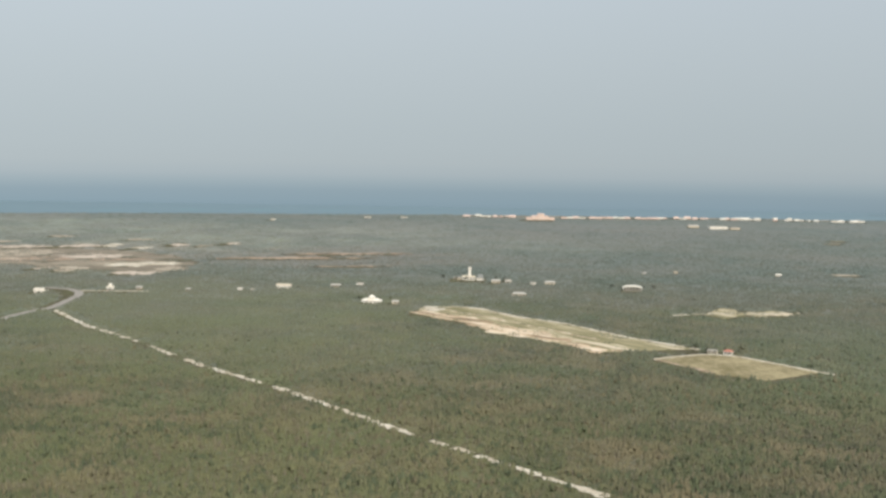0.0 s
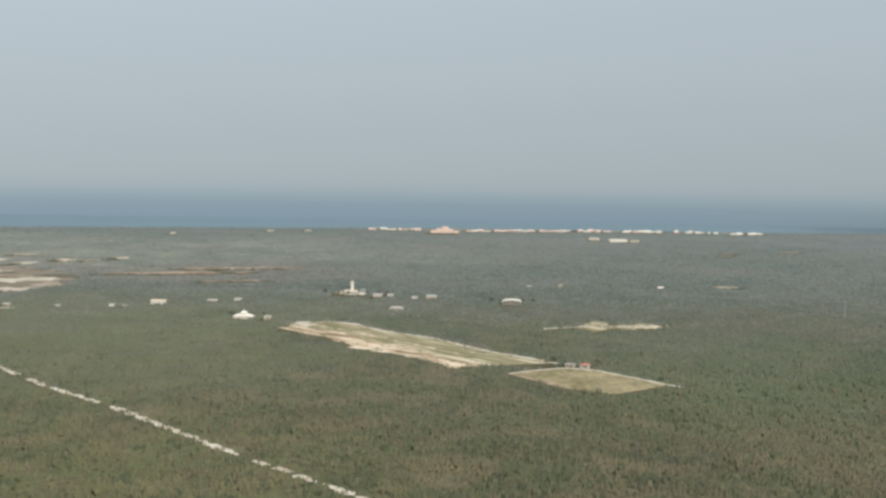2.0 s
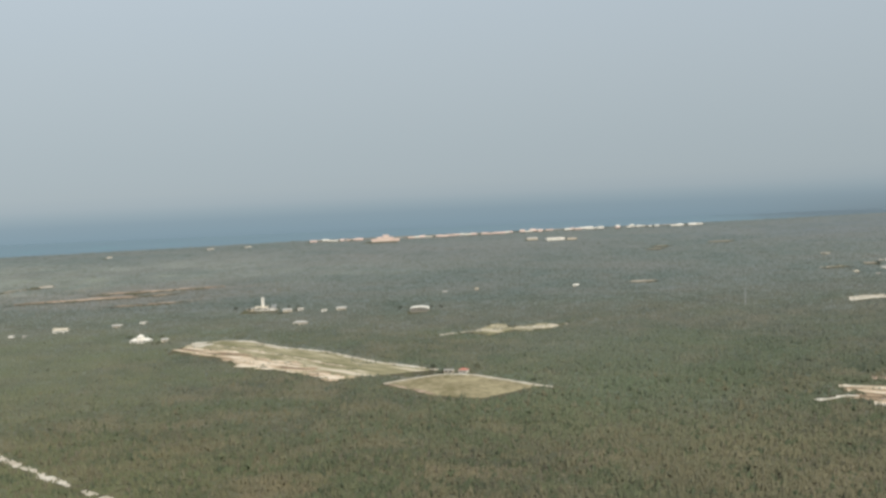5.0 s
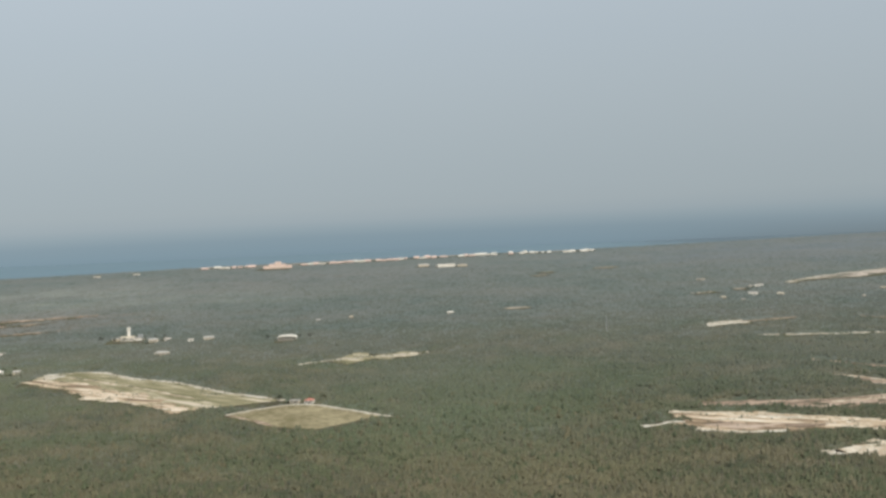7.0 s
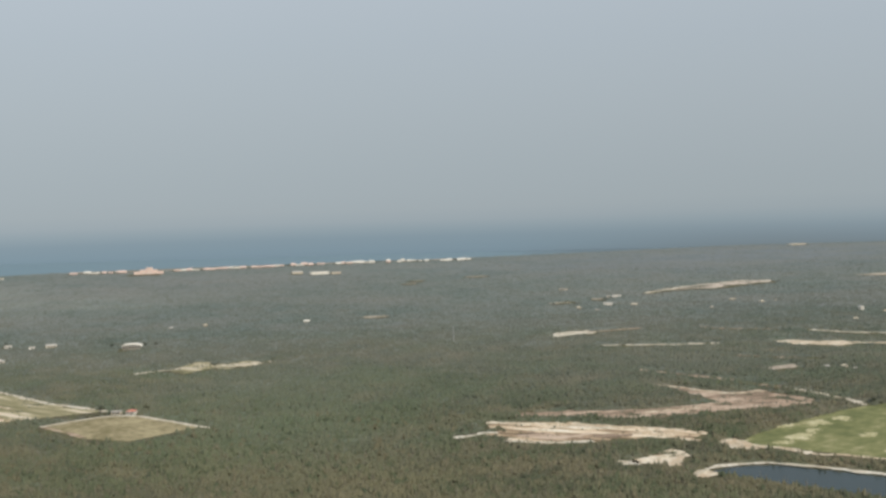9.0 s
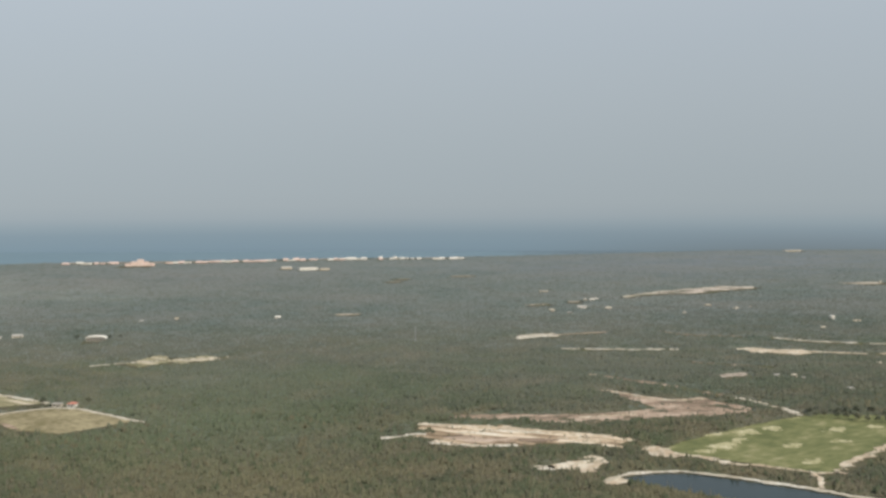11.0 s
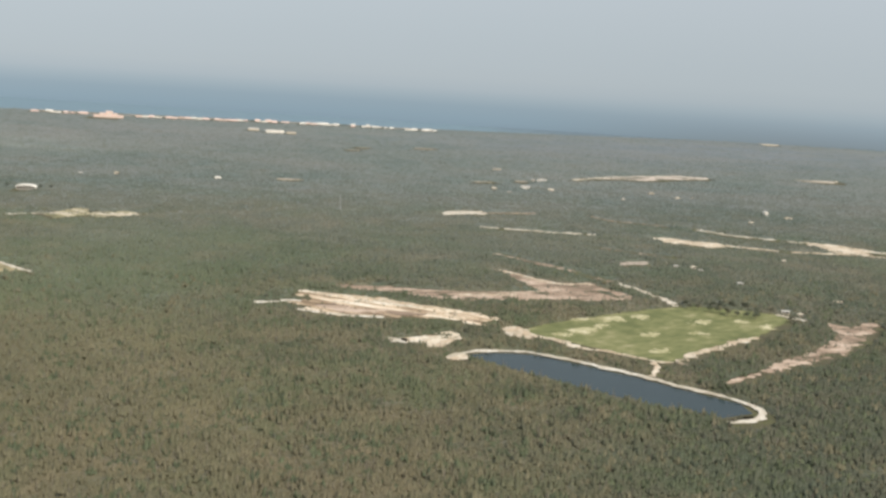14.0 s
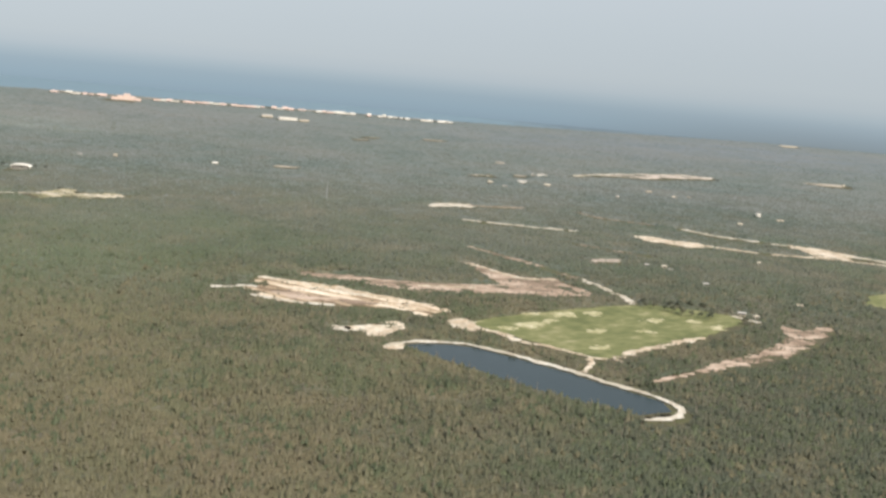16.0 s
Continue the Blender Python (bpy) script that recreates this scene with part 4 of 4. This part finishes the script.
works(-336, 1862)
house(-292, 1822, 14, 8, 3.6, 0, "gable", M_CREAM, M_CONC, "small cream shed beside the works", "shed", windows=2)
house(-272, 1838, 10, 8, 3.4, 0, "flat", M_WHITE, M_CONC, "small white shed beside the works", "shed", windows=2)
house(-205, 1815, 16, 8, 3.4, 4, "gable", M_CREAM, M_CONC, "low cream house behind trees", windows=2, keep=1.6, margin=0.5)
house(-232, 1805, 9, 7, 3.2, 4, "flat", M_WHITE, M_CONC, "tiny white house behind trees", windows=1, keep=1.6, margin=0.5)


def mast(x, y, h=26):
    """A slim lattice mast."""
    base = tagged(new("radio_mast"), "slim grey steel lattice mast above the forest", "mast")
    part("footing", boxed(-1.2, 1.2, -1.2, 1.2, 0, 0.5), M_CONC, base)
    legs = [(-0.7, -0.5), (0.7, -0.5), (0.0, 0.75)]
    for lx, ly in legs:
        part("leg", rod(bmesh.new(), (lx, ly, 0.5), (lx * 0.6, ly * 0.6, h), 0.24, 0.18, 6), M_METAL, base)
    for k in range(13):
        z0, z1 = 0.5 + (h - 1) * k / 13, 0.5 + (h - 1) * (k + 1) / 13
        for n in range(3):
            a, b = legs[n], legs[(n + 1) % 3]
            f0, f1 = 1 - 0.4 * z0 / h, 1 - 0.4 * z1 / h
            part("brace", rod(bmesh.new(), (a[0] * f0, a[1] * f0, z0), (b[0] * f1, b[1] * f1, z1), 0.09, 0.09, 4), M_METAL, base)
    part("antenna", rod(bmesh.new(), (0, 0, h - 0.5), (0, 0, h + 3), 0.09, 0.05, 6), M_METAL, base)
    base.matrix_world = pose(x, y, 0)


mast(387, 1604)

# resort on the coast and the row of seaside houses
def resort(x, y):
    base = tagged(new("resort_hotel"), "salmon-pink stepped hotel on the distant shore", "hotel")
    for n, (x0, x1, h) in enumerate([(-44, -24, 7), (-24, -4, 14), (-4, 18, 21), (18, 34, 13), (34, 54, 7)]):
        wing = part("wing", boxed(x0 + 0.1, x1, -14 + (n % 2) * 4, 14, 0, h, 0.1), M_PINK, base)
        part("wing_roof", boxed(x0 - 0.3, x1 + 0.3, -15 + (n % 2) * 4, 15, h, h + 1.2), M_PINK, wing)
        for k in range(int(h / 4)):
            part("balcony_row", boxed(x0 + 2, x1 - 2, -15.2 + (n % 2) * 4, -14.05 + (n % 2) * 4, 2.6 + 4 * k, 3.5 + 4 * k), M_WHITE, wing)
    base.matrix_world = pose(x, y, 0, 0, 0, 4)
    spot(x, y, 110, 40, 0, 8)


resort(-165, 3960)
rng = np.random.default_rng(5)
n = 0
for x in np.arange(-425, 1030, 21.0):
    if -245 < x < -70 or rng.random() < (0.10 if x < 560 else 0.26):
        continue
    n += 1
    far = x > 560
    w, h = rng.uniform(10, 30), rng.gamma(3.0, 0.7) + 2.0 + (1.8 if 560 < x < 760 else 0)
    y = float(np.interp(x, [-430, -180, 100, 400, 700, 1010], [4190, 4145, 4185, 4240, 4265, 4215])) + rng.uniform(-70, -4)
    pinkish = rng.random() < (0.6 if x < 560 else 0.1)
    house(float(x), y, w, rng.uniform(9, 14), h, rng.uniform(-8, 8), ("flat", "hip", "gable")[n % 3], M_PINK if pinkish else M_WHITE, M_WHITE if far else M_PINK if pinkish else M_WHITE,
          "pink seaside house in a row on the far shore" if pinkish else "white seaside house in a row on the far shore", windows=2, group="seaside houses")
house(384, 3560, 58, 22, 7, 10, "flat", M_WHITE, M_WHITE, "large white flat-roofed building inland of the shore", "building", windows=6)
house(436, 3560, 30, 16, 5, 10, "flat", M_CREAM, M_CONC, "low cream building beside a larger white one", "building", windows=2)
house(320, 3640, 34, 14, 5, 10, "gable", M_CREAM, M_CONC, "low cream building in far scrub", "building", windows=2)
for x, y, w in ((-1043, 3650, 15), (-763, 3905, 22), (-639, 3950, 22)):
    house(x, y, w, 9, 2.8, 0, "flat", M_WHITE, M_CREAM, "lone white building near the far shore", "building", windows=2)
house(2560, 4470, 90, 14, 5, 10, "flat", M_CREAM, M_CONC, "long cream building on the far shore", "building", windows=5)

# far village: scattered small white houses
village = [(745, 1216, 5, 2.6), (749, 1194, 6, 2.6), (770, 1191, 8, 2.8), (770, 1169, 6, 2.6), (924, 1260, 8, 2.8), (1166, 1780, 10, 8.5), (1188, 1738, 16, 3.0), (807, 2089, 22, 5.0), (733, 2051, 14, 3.0),
           (750, 1993, 10, 2.8), (852, 2063, 14, 3.0), (894, 2275, 30, 3.2), (1068, 2080, 14, 3.2), (956, 1938, 6, 4.5), (1095, 2008, 12, 2.8), (1134, 2026, 6, 3.0), (1074, 1651, 8, 2.8), (782, 1090, 9, 2.7),
           (845, 993, 12, 3.0), (757, 939, 9, 2.8), (768, 930, 6, 2.6), (855, 2517, 24, 3.2), (1786, 2600, 9, 3.0), (872, 2263, 9, 4.0)]
for n, (x, y, w, h) in enumerate(village):
    house(x, y, 0.8 * w, min(7.0, w * 0.7) if y > 1300 else 4.0, 0.85 * h, rng.uniform(-25, 25), ("flat", "gable", "hip")[n % 3], M_WHITE if n in (5, 7, 11) else M_CREAM, (M_CREAM, M_CONC)[n % 2],
          "small white house with a pale roof among trees" if n in (5, 7, 11) else "small cream house with a pale roof among trees", windows=2, group="scattered houses", keep=1.6, margin=0.5)


# ---- trees ----
PHI = (1 + 5 ** 0.5) / 2
ICO_V = np.array([(-1, PHI, 0), (1, PHI, 0), (-1, -PHI, 0), (1, -PHI, 0), (0, -1, PHI), (0, 1, PHI), (0, -1, -PHI), (0, 1, -PHI), (PHI, 0, -1), (PHI, 0, 1), (-PHI, 0, -1), (-PHI, 0, 1)]) / math.sqrt(1 + PHI * PHI)
ICO_F = np.array([(0, 11, 5), (0, 5, 1), (0, 1, 7), (0, 7, 10), (0, 10, 11), (1, 5, 9), (5, 11, 4), (11, 10, 2), (10, 7, 6), (7, 1, 8),
                  (3, 9, 4), (3, 4, 2), (3, 2, 6), (3, 6, 8), (3, 8, 9), (4, 9, 5), (2, 4, 11), (6, 2, 10), (8, 6, 7), (9, 8, 1)])


def clump(rng, at, size, flat=0.75, wild=0.3):
    """A ragged tuft of leaves."""
    v = ICO_V * (1 + rng.normal(0, wild, (12, 1))).clip(0.45, 1.6) * size
    v[:, 2] *= flat
    return v + at, ICO_F


def stem(at, to, r):
    """A thin three-sided trunk or limb."""
    a, b = np.array(at, float), np.array(to, float)
    ring = np.array([(math.cos(t), math.sin(t), 0) for t in (0, 2.1, 4.2)])
    return np.concatenate([a + ring * r, b + ring * r * 0.4]), np.array([(0, 1, 4), (0, 4, 3), (1, 2, 5), (1, 5, 4), (2, 0, 3), (2, 3, 5)])


def merged(bits):
    vs, fs, n = [], [], 0
    for v, f in bits:
        vs.append(v)
        fs.append(f + n)
        n += len(v)
    return np.concatenate(vs), np.concatenate(fs)


def scatter(name, kinds, places, sizes, material, label, category, lift=None):
    """One mesh of many plants: kinds are (verts, faces) of about unit size."""
    rng = np.random.default_rng(len(places))
    pick, turn = rng.integers(0, len(kinds), len(places)), rng.uniform(0, 2 * np.pi, len(places))
    vs, fs, n = [], [], 0
    for k, (v, f) in enumerate(kinds):
        m = pick == k
        if not m.any():
            continue
        c, s = np.cos(turn[m])[:, None], np.sin(turn[m])[:, None]
        size = sizes[m][:, None]
        x = (v[None, :, 0] * c - v[None, :, 1] * s) * size + places[m][:, :1]
        y = (v[None, :, 0] * s + v[None, :, 1] * c) * size + places[m][:, 1:2]
        z = v[None, :, 2] * size + (0 if lift is None else lift[m][:, None])
        vs.append(np.stack([x, y, z], -1).reshape(-1, 3))
        fs.append((f[None] + n + (np.arange(m.sum()) * len(v))[:, None, None]).reshape(-1, 3))
        n += m.sum() * len(v)
    vs, fs = np.concatenate(vs), np.concatenate(fs)
    me = bpy.data.meshes.new(name)
    me.vertices.add(len(vs))
    me.vertices.foreach_set("co", vs.astype(np.float32).ravel())
    me.loops.add(fs.size)
    me.loops.foreach_set("vertex_index", fs.astype(np.int32).ravel())
    me.polygons.add(len(fs))
    me.polygons.foreach_set("loop_start", np.arange(0, fs.size, 3, dtype=np.int32))
    me.update(calc_edges=True)
    me.shade_smooth()
    return tagged(link(name, me, material), label, category, kind="stuff")


def free_of_clearings(p, height):
    """Which points bear wood: none in a clearing, nor before it where wood would hide it from the camera."""
    ok = np.ones(len(p), bool)
    for poly, keep in CLEARED:
        lo, hi = poly.min(0), poly.max(0)
        reach = keep * height / 6 * hi[1] / 200.0
        near = np.flatnonzero(ok & (p[:, 0] > lo[0] - 20) & (p[:, 0] < hi[0] + 20) & (p[:, 1] > lo[1] - reach - 5) & (p[:, 1] < hi[1] + 5))
        if not len(near):
            continue
        q = p[near]
        back = keep * height / 6 * q[:, 1:2] / 200.0
        way = np.stack([np.full(len(q), 0.12), np.ones(len(q))], 1)
        hit = inside(poly, q)
        for f in (0.33, 0.66, 1.0):
            hit |= inside(poly, q + way * back * f)
        ok[near[hit]] = False
    return ok


def spread(x0, x1, y0, y1, gap, seed):
    """Points about gap metres apart, jittered, inside the fan that the camera sees along its path."""
    rng = np.random.default_rng(seed)
    gx, gy = np.meshgrid(np.arange(x0, x1, gap), np.arange(y0, y1, gap))
    p = np.stack([gx.ravel(), gy.ravel()], 1) + rng.uniform(-0.48, 0.48, (gx.size, 2)) * gap
    return p[(p[:, 0] > -320 - 0.50 * p[:, 1]) & (p[:, 0] < 340 + 0.78 * (p[:, 1] + 80))]


rng = np.random.default_rng(11)
tuft_kinds = []
TUFT_F = np.array([(0, 1, 4), (1, 2, 4), (2, 3, 4), (3, 0, 4)])


def spray(rng, at, wide, high):
    """An upright ragged spray of leaves."""
    r = rng.uniform(0.7, 1.3, 4) * wide
    turn = rng.uniform(0, 1.57)
    ring = [(r[n] * math.cos(turn + n * 1.57), r[n] * math.sin(turn + n * 1.57), high * rng.uniform(0.0, 0.45)) for n in range(4)]
    return np.array(ring + [(rng.normal(0, 0.35) * wide, rng.normal(0, 0.35) * wide, high)]) + at, TUFT_F


crown_kinds = []
for k in range(26):
    bits = [spray(rng, (rng.normal(0, 0.06), rng.normal(0, 0.06), 0.22), rng.uniform(0.15, 0.22), rng.uniform(0.6, 0.82))]
    for a in rng.uniform(0, 6.3) + np.arange(3) * 2.1:
        bits.append(spray(rng, (0.25 * math.cos(a), 0.25 * math.sin(a), rng.uniform(0.05, 0.3)), rng.uniform(0.12, 0.22), rng.uniform(0.42, 0.7)))
    crown_kinds.append(merged(bits))
crown_kinds = [(v * ((0.84, 0.84, 1.05) if k % 5 < 2 else (1.14, 1.14, 0.88)), f) for k, (v, f) in enumerate(crown_kinds)]
for k in range(24):
    # a ragged spray of leaves whose foot is sunk in the leaves below
    tuft_kinds.append(spray(rng, (0, 0, 0), 0.26 if k < 10 else 0.42, 1.0 if k < 10 else 0.85))
stem_kinds = []
for k in range(6):
    stem_kinds.append(merged([stem((0, 0, 0), (rng.normal(0, 0.06), rng.normal(0, 0.06), 1.0), 0.036), stem((0, 0, 0.45), (rng.normal(0, 0.2), rng.normal(0, 0.2), 0.95), 0.018)]))


def near_clearing(p, far):
    """Which points stand within far metres of a clearing."""
    hit = np.zeros(len(p), bool)
    for poly, keep in CLEARED:
        lo, hi = poly.min(0) - far, poly.max(0) + far
        some = np.flatnonzero((p > lo).all(1) & (p < hi).all(1))
        for d in ((far, 0), (-far, 0), (0, far), (0, -far), (0, -far / 2)):
            hit[some] |= inside(poly, p[some] + d)
    return hit


def lie(p):
    """The canopy's height at points: broad swells and hollows."""
    x, y = p[:, 0], p[:, 1]
    return 2.6 + 0.6 * np.sin(x * 0.071 + 1.3 * np.sin(y * 0.043)) + 0.5 * np.sin(y * 0.093 + x * 0.027) + 0.25 * np.sin(x * 0.21 - y * 0.17)


p = spread(-760, 1230, 395, 1260, 2.9, 21)
p = p[np.random.default_rng(7).random(len(p)) < np.interp(p[:, 1], [860, 1260], [1.0, 0.12])]
p = p[free_of_clearings(p, 6)]
g = np.random.default_rng(1)
size = g.gamma(10, 0.56, len(p)).clip(2.6, 9.5) * (1 + 0.24 * value_noise(p, 0.04, 93))
lift = np.where(near_clearing(p, 7), -0.42 * size, 0.9 * (lie(p) - 2.6) - 0.12 * size)
sort = g.random(len(p)) + 0.30 * value_noise(p, 0.03, 91) + 0.24 * value_noise(p, 0.09, 92)
sort[p[:, 1] > 800 + 400 * g.random(len(p))] = 0.5          # further off the wood is all of one kind
for name, low, high, material, label in (("forest_leaves", 0.12, 0.86, M_LEAF, "dense low dry forest in olive and brown leaf"),
                                         ("dry_crowns", -9, 0.12, M_STRAW, "dry straw-coloured crowns among low forest"),
                                         ("fresh_crowns", 0.86, 9, M_FRESH, "fresh green crowns among low forest")):
    m = (sort >= low) & (sort < high)
    scatter(name, crown_kinds, p[m], size[m], material, label, "forest", lift[m])
e = p[g.random(len(p)) < 0.004]
scatter("taller_trees", crown_kinds, e, g.uniform(6.5, 9.0, len(e)), M_LEAF, "taller green trees standing out of low forest", "trees")
e = p[g.random(len(p)) < 0.10] + 0.8
scatter("bare_trunks", stem_kinds, e, g.uniform(5.0, 8.2, len(e)), M_BARK, "pale bare trunks standing among forest leaves", "tree trunk")

p = spread(-2200, 2900, 960, 3400, 4.0, 22)
thin = np.random.default_rng(8).random(len(p)) < np.interp(p[:, 1], [960, 1250, 2200, 3400], [0.2, 0.95, 0.24, 0.03])
p = p[thin & free_of_clearings(p, 6)]
size = np.random.default_rng(2).gamma(12, 0.42, len(p)).clip(2.6, 8) * np.interp(p[:, 1], [1200, 2600], [1.0, 0.8]) * (1 + 0.22 * value_noise(p, 0.02, 94))
lift = np.where(near_clearing(p, 10), -0.45 * size, lie(p) * np.interp(p[:, 1], [1200, 2000], [1.0, 0.7]) - 0.38 * size)
scatter("distant_forest_leaves", tuft_kinds, p, size, M_LEAF, "dense low forest further off, hazier in colour towards the coast", "forest", lift)

p = spread(-760, 1130, -600, 400, 5.2, 23)
p = p[free_of_clearings(p, 6)]
size = np.random.default_rng(3).gamma(9, 0.55, len(p)).clip(2.5, 8)
scatter("forest_leaves_below", tuft_kinds, p, size, M_LEAF, "low dry forest in olive and brown leaf", "forest", lie(p) - 0.35 * size)

# low bushes on bare ground, in drifts
drift = []
for n, (poly, share) in enumerate(SCRUBBY):
    r = np.random.default_rng(200 + n)
    lo, hi = poly.min(0), poly.max(0)
    q = r.uniform(lo, hi, (int((hi - lo).prod() / 5.0), 2))
    q = q[inside(poly, q)]
    wave = np.sin(q[:, 0] * 0.11 + 2 * np.sin(q[:, 1] * 0.16)) + np.sin(q[:, 1] * 0.23 - q[:, 0] * 0.07)
    drift.append(q[r.random(len(q)) < share * (0.15 + 1.3 * np.clip(wave, 0, 2))])
q = np.concatenate(drift)
size = np.concatenate([np.random.default_rng(6).uniform(1.4, 3.4, len(q)), np.array(TUFTED)[:, 2]])
q = np.concatenate([q, np.array(TUFTED)[:, :2]])
size *= 1.25
scatter("low_bushes", tuft_kinds, q, size, M_LEAF, "low dry bushes scattered on bare ground", "bushes", -0.4 * size)


def canopy(name, x0, x1, y0, y1, gap, rough, material, label, shy, high=1.0, inner=True):
    """A rough sheet of tree tops with the clearings left open."""
    gx, gy = np.arange(x0, x1, gap), np.arange(y0, y1, gap)
    nx, ny = len(gx), len(gy)
    rng = np.random.default_rng(int(gap))
    x, y = np.meshgrid(gx, gy)
    p = np.stack([x.ravel(), y.ravel()], 1) + rng.uniform(-0.4, 0.4, (nx * ny, 2)) * gap
    z = lie(p) * high - 0.9 + rng.gamma(4.0, rough / 4, nx * ny).clip(0, 6)
    i = (np.arange(ny - 1)[:, None] * nx + np.arange(nx - 1)[None]).ravel()
    quad = np.stack([i, i + 1, i + nx + 1, i + nx], 1)
    mid = p[quad].mean(1)
    ok = (mid[:, 1] < coast(mid[:, 0]) - 12) & (mid[:, 0] > -380 - 0.54 * mid[:, 1]) & (mid[:, 0] < 400 + 0.84 * (mid[:, 1] + 80))
    quad = quad[ok if inner else ~ok & (mid[:, 1] < coast(mid[:, 0]) - 60)]
    quad = quad[free_of_clearings(p[quad].mean(1), shy)]
    used, count = np.unique(quad, return_counts=True)
    z[used[count < 4]] = 0.0          # the canopy comes down to the ground at its edges
    to = np.zeros(nx * ny, int)
    to[used] = np.arange(len(used))
    f = to[np.concatenate([quad[:, [0, 1, 2]], quad[:, [0, 2, 3]]])]
    v = np.column_stack([p[used], z[used]])
    me = bpy.data.meshes.new(name)
    me.vertices.add(len(v))
    me.vertices.foreach_set("co", v.astype(np.float32).ravel())
    me.loops.add(f.size)
    me.loops.foreach_set("vertex_index", f.astype(np.int32).ravel())
    me.polygons.add(len(f))
    me.polygons.foreach_set("loop_start", np.arange(0, f.size, 3, dtype=np.int32))
    me.update(calc_edges=True)
    me.shade_smooth()
    return tagged(link(name, me, material), label, "forest", kind="stuff")


canopy("forest_understorey", -800, 1180, 380, 950, 3.4, 1.1, M_CANOPY, "low leafy understorey of dry forest", 5, 0.42)
canopy("forest_canopy", -1300, 1800, 944, 1490, 5.0, 1.2, M_CANOPY, "grey-green forest canopy", 5, 0.55)
canopy("woods_below", -800, 1180, -620, 392, 9.0, 1.6, M_CANOPY, "low dry forest canopy below the flight", 5)
canopy("outer_woods", -4900, 4900, -3000, 4600, 50.0, 3.0, M_CANOPY, "surrounding forest on flat land", 5, inner=False)
canopy("far_woods", -2900, 3900, 1480, 5000, 9.0, 1.4, M_CANOPY, "far scrub canopy reaching the coast, hazy grey-green in colour", 5, 0.55)


def ridge(x0, y0, x1, y1, wide, high, seed):
    """A low uneven ridge of pushed-up sand."""
    rng = np.random.default_rng(seed)
    a, b = np.array((x0, y0), float), np.array((x1, y1), float)
    n, m = max(6, int(np.linalg.norm(b - a) / 4)), 6
    side = np.array([-(b - a)[1], (b - a)[0]]) / np.linalg.norm(b - a)
    verts = []
    for k in range(n + 1):
        taper = min(1.0, 4 * min(k, n - k) / n)
        bend = rng.normal(0, 0.5)
        for s in range(m + 1):
            u = 2 * s / m - 1
            c = a + (b - a) * k / n + side * (u * wide / 2 * (0.4 + 0.6 * taper) + bend)
            verts.append((*c, 0.1 + high * taper * max(0.0, 1 - u * u) * rng.uniform(0.6, 1.2)))
    faces = [(k * (m + 1) + s, k * (m + 1) + s + 1, (k + 1) * (m + 1) + s + 1, (k + 1) * (m + 1) + s) for k in range(n) for s in range(m)]
    return tagged(link("sand_ridge", mesh_of("sand_ridge", verts, faces), M_PALE if seed % 2 else M_SAND), "low ridge of pushed-up pale sand", "sand ridge", "ridges on the sand clearing")


for n, row in enumerate([(300, 984, 362, 960, 7, 1.6), (330, 962, 400, 928, 6, 1.4), (372, 946, 438, 906, 7, 1.8), (310, 956, 350, 936, 5, 1.2), (392, 914, 430, 884, 6, 1.5), (372, 812, 392, 824, 5, 1.2)]):
    ridge(*row, 300 + n)


def tree(seed, high=8.0):
    """A broad tree: tapered trunk, limbs and a crown of many ragged tufts."""
    rng = np.random.default_rng(seed)
    base = tagged(new("tree"), "broad green tree standing at a forest edge", "tree", "trees at clearings")
    bm = rod(bmesh.new(), (0, 0, 0), (0.1, 0.05, high * 0.5), 0.28, 0.17, 7)
    part("trunk", bm, M_BARK, base)
    bits = []
    for n in range(6):
        a, up, out = n * 1.05 + rng.uniform(-0.3, 0.3), rng.uniform(0.55, 0.85) * high, rng.uniform(0.18, 0.34) * high
        tip = (out * math.cos(a), out * math.sin(a), up)
        part("limb", rod(bmesh.new(), (0.05, 0.02, high * rng.uniform(0.3, 0.46)), tip, 0.12, 0.04, 5), M_BARK, base)
        for _ in range(7):
            bits.append(clump(rng, np.array(tip) + rng.normal(0, 0.09, 3) * high, rng.uniform(0.06, 0.12) * high, 0.8, 0.3))
    for _ in range(12):
        bits.append(clump(rng, np.array((0, 0, 0.82 * high)) + rng.normal(0, 0.11, 3) * high, rng.uniform(0.06, 0.12) * high, 0.8, 0.3))
    v, f = merged(bits)
    link("crown", mesh_of("crown", v.tolist(), f.tolist()), M_LEAF, base)
    return base


kinds = [tree(500 + k) for k in range(4)]
rng = np.random.default_rng(77)
places = [(664 + 17 * k + rng.normal(0, 4), 972 - 3.2 * k + rng.normal(0, 3.5)) for k in range(5)]
places += [(-380 + 22 * k + rng.normal(0, 3), 1852 + rng.normal(0, 4)) for k in range(6)] + [(-110 + 16 * k, 1764 + rng.normal(0, 3)) for k in range(5)]
places += [(-478 + 14 * k, 1545 + rng.normal(0, 3)) for k in range(4)] + [(742, 900), (724, 934), (-76, 1184), (-30, 1176)]
places += [(661, 951), (668, 948), (677, 940), (683, 936), (690, 930), (688, 923), (697, 921), (704, 915), (710, 909), (716, 918)]
for n, (x, y) in enumerate(places):
    ob = kinds[n] if n < 4 else copy_thing(kinds[n % 4], pose(0, 0, 0))
    ob.matrix_basis = pose(x, y, 0, 0, 0, 57 * n) @ Matrix.Scale(0.75 + 0.06 * (n % 6), 4)
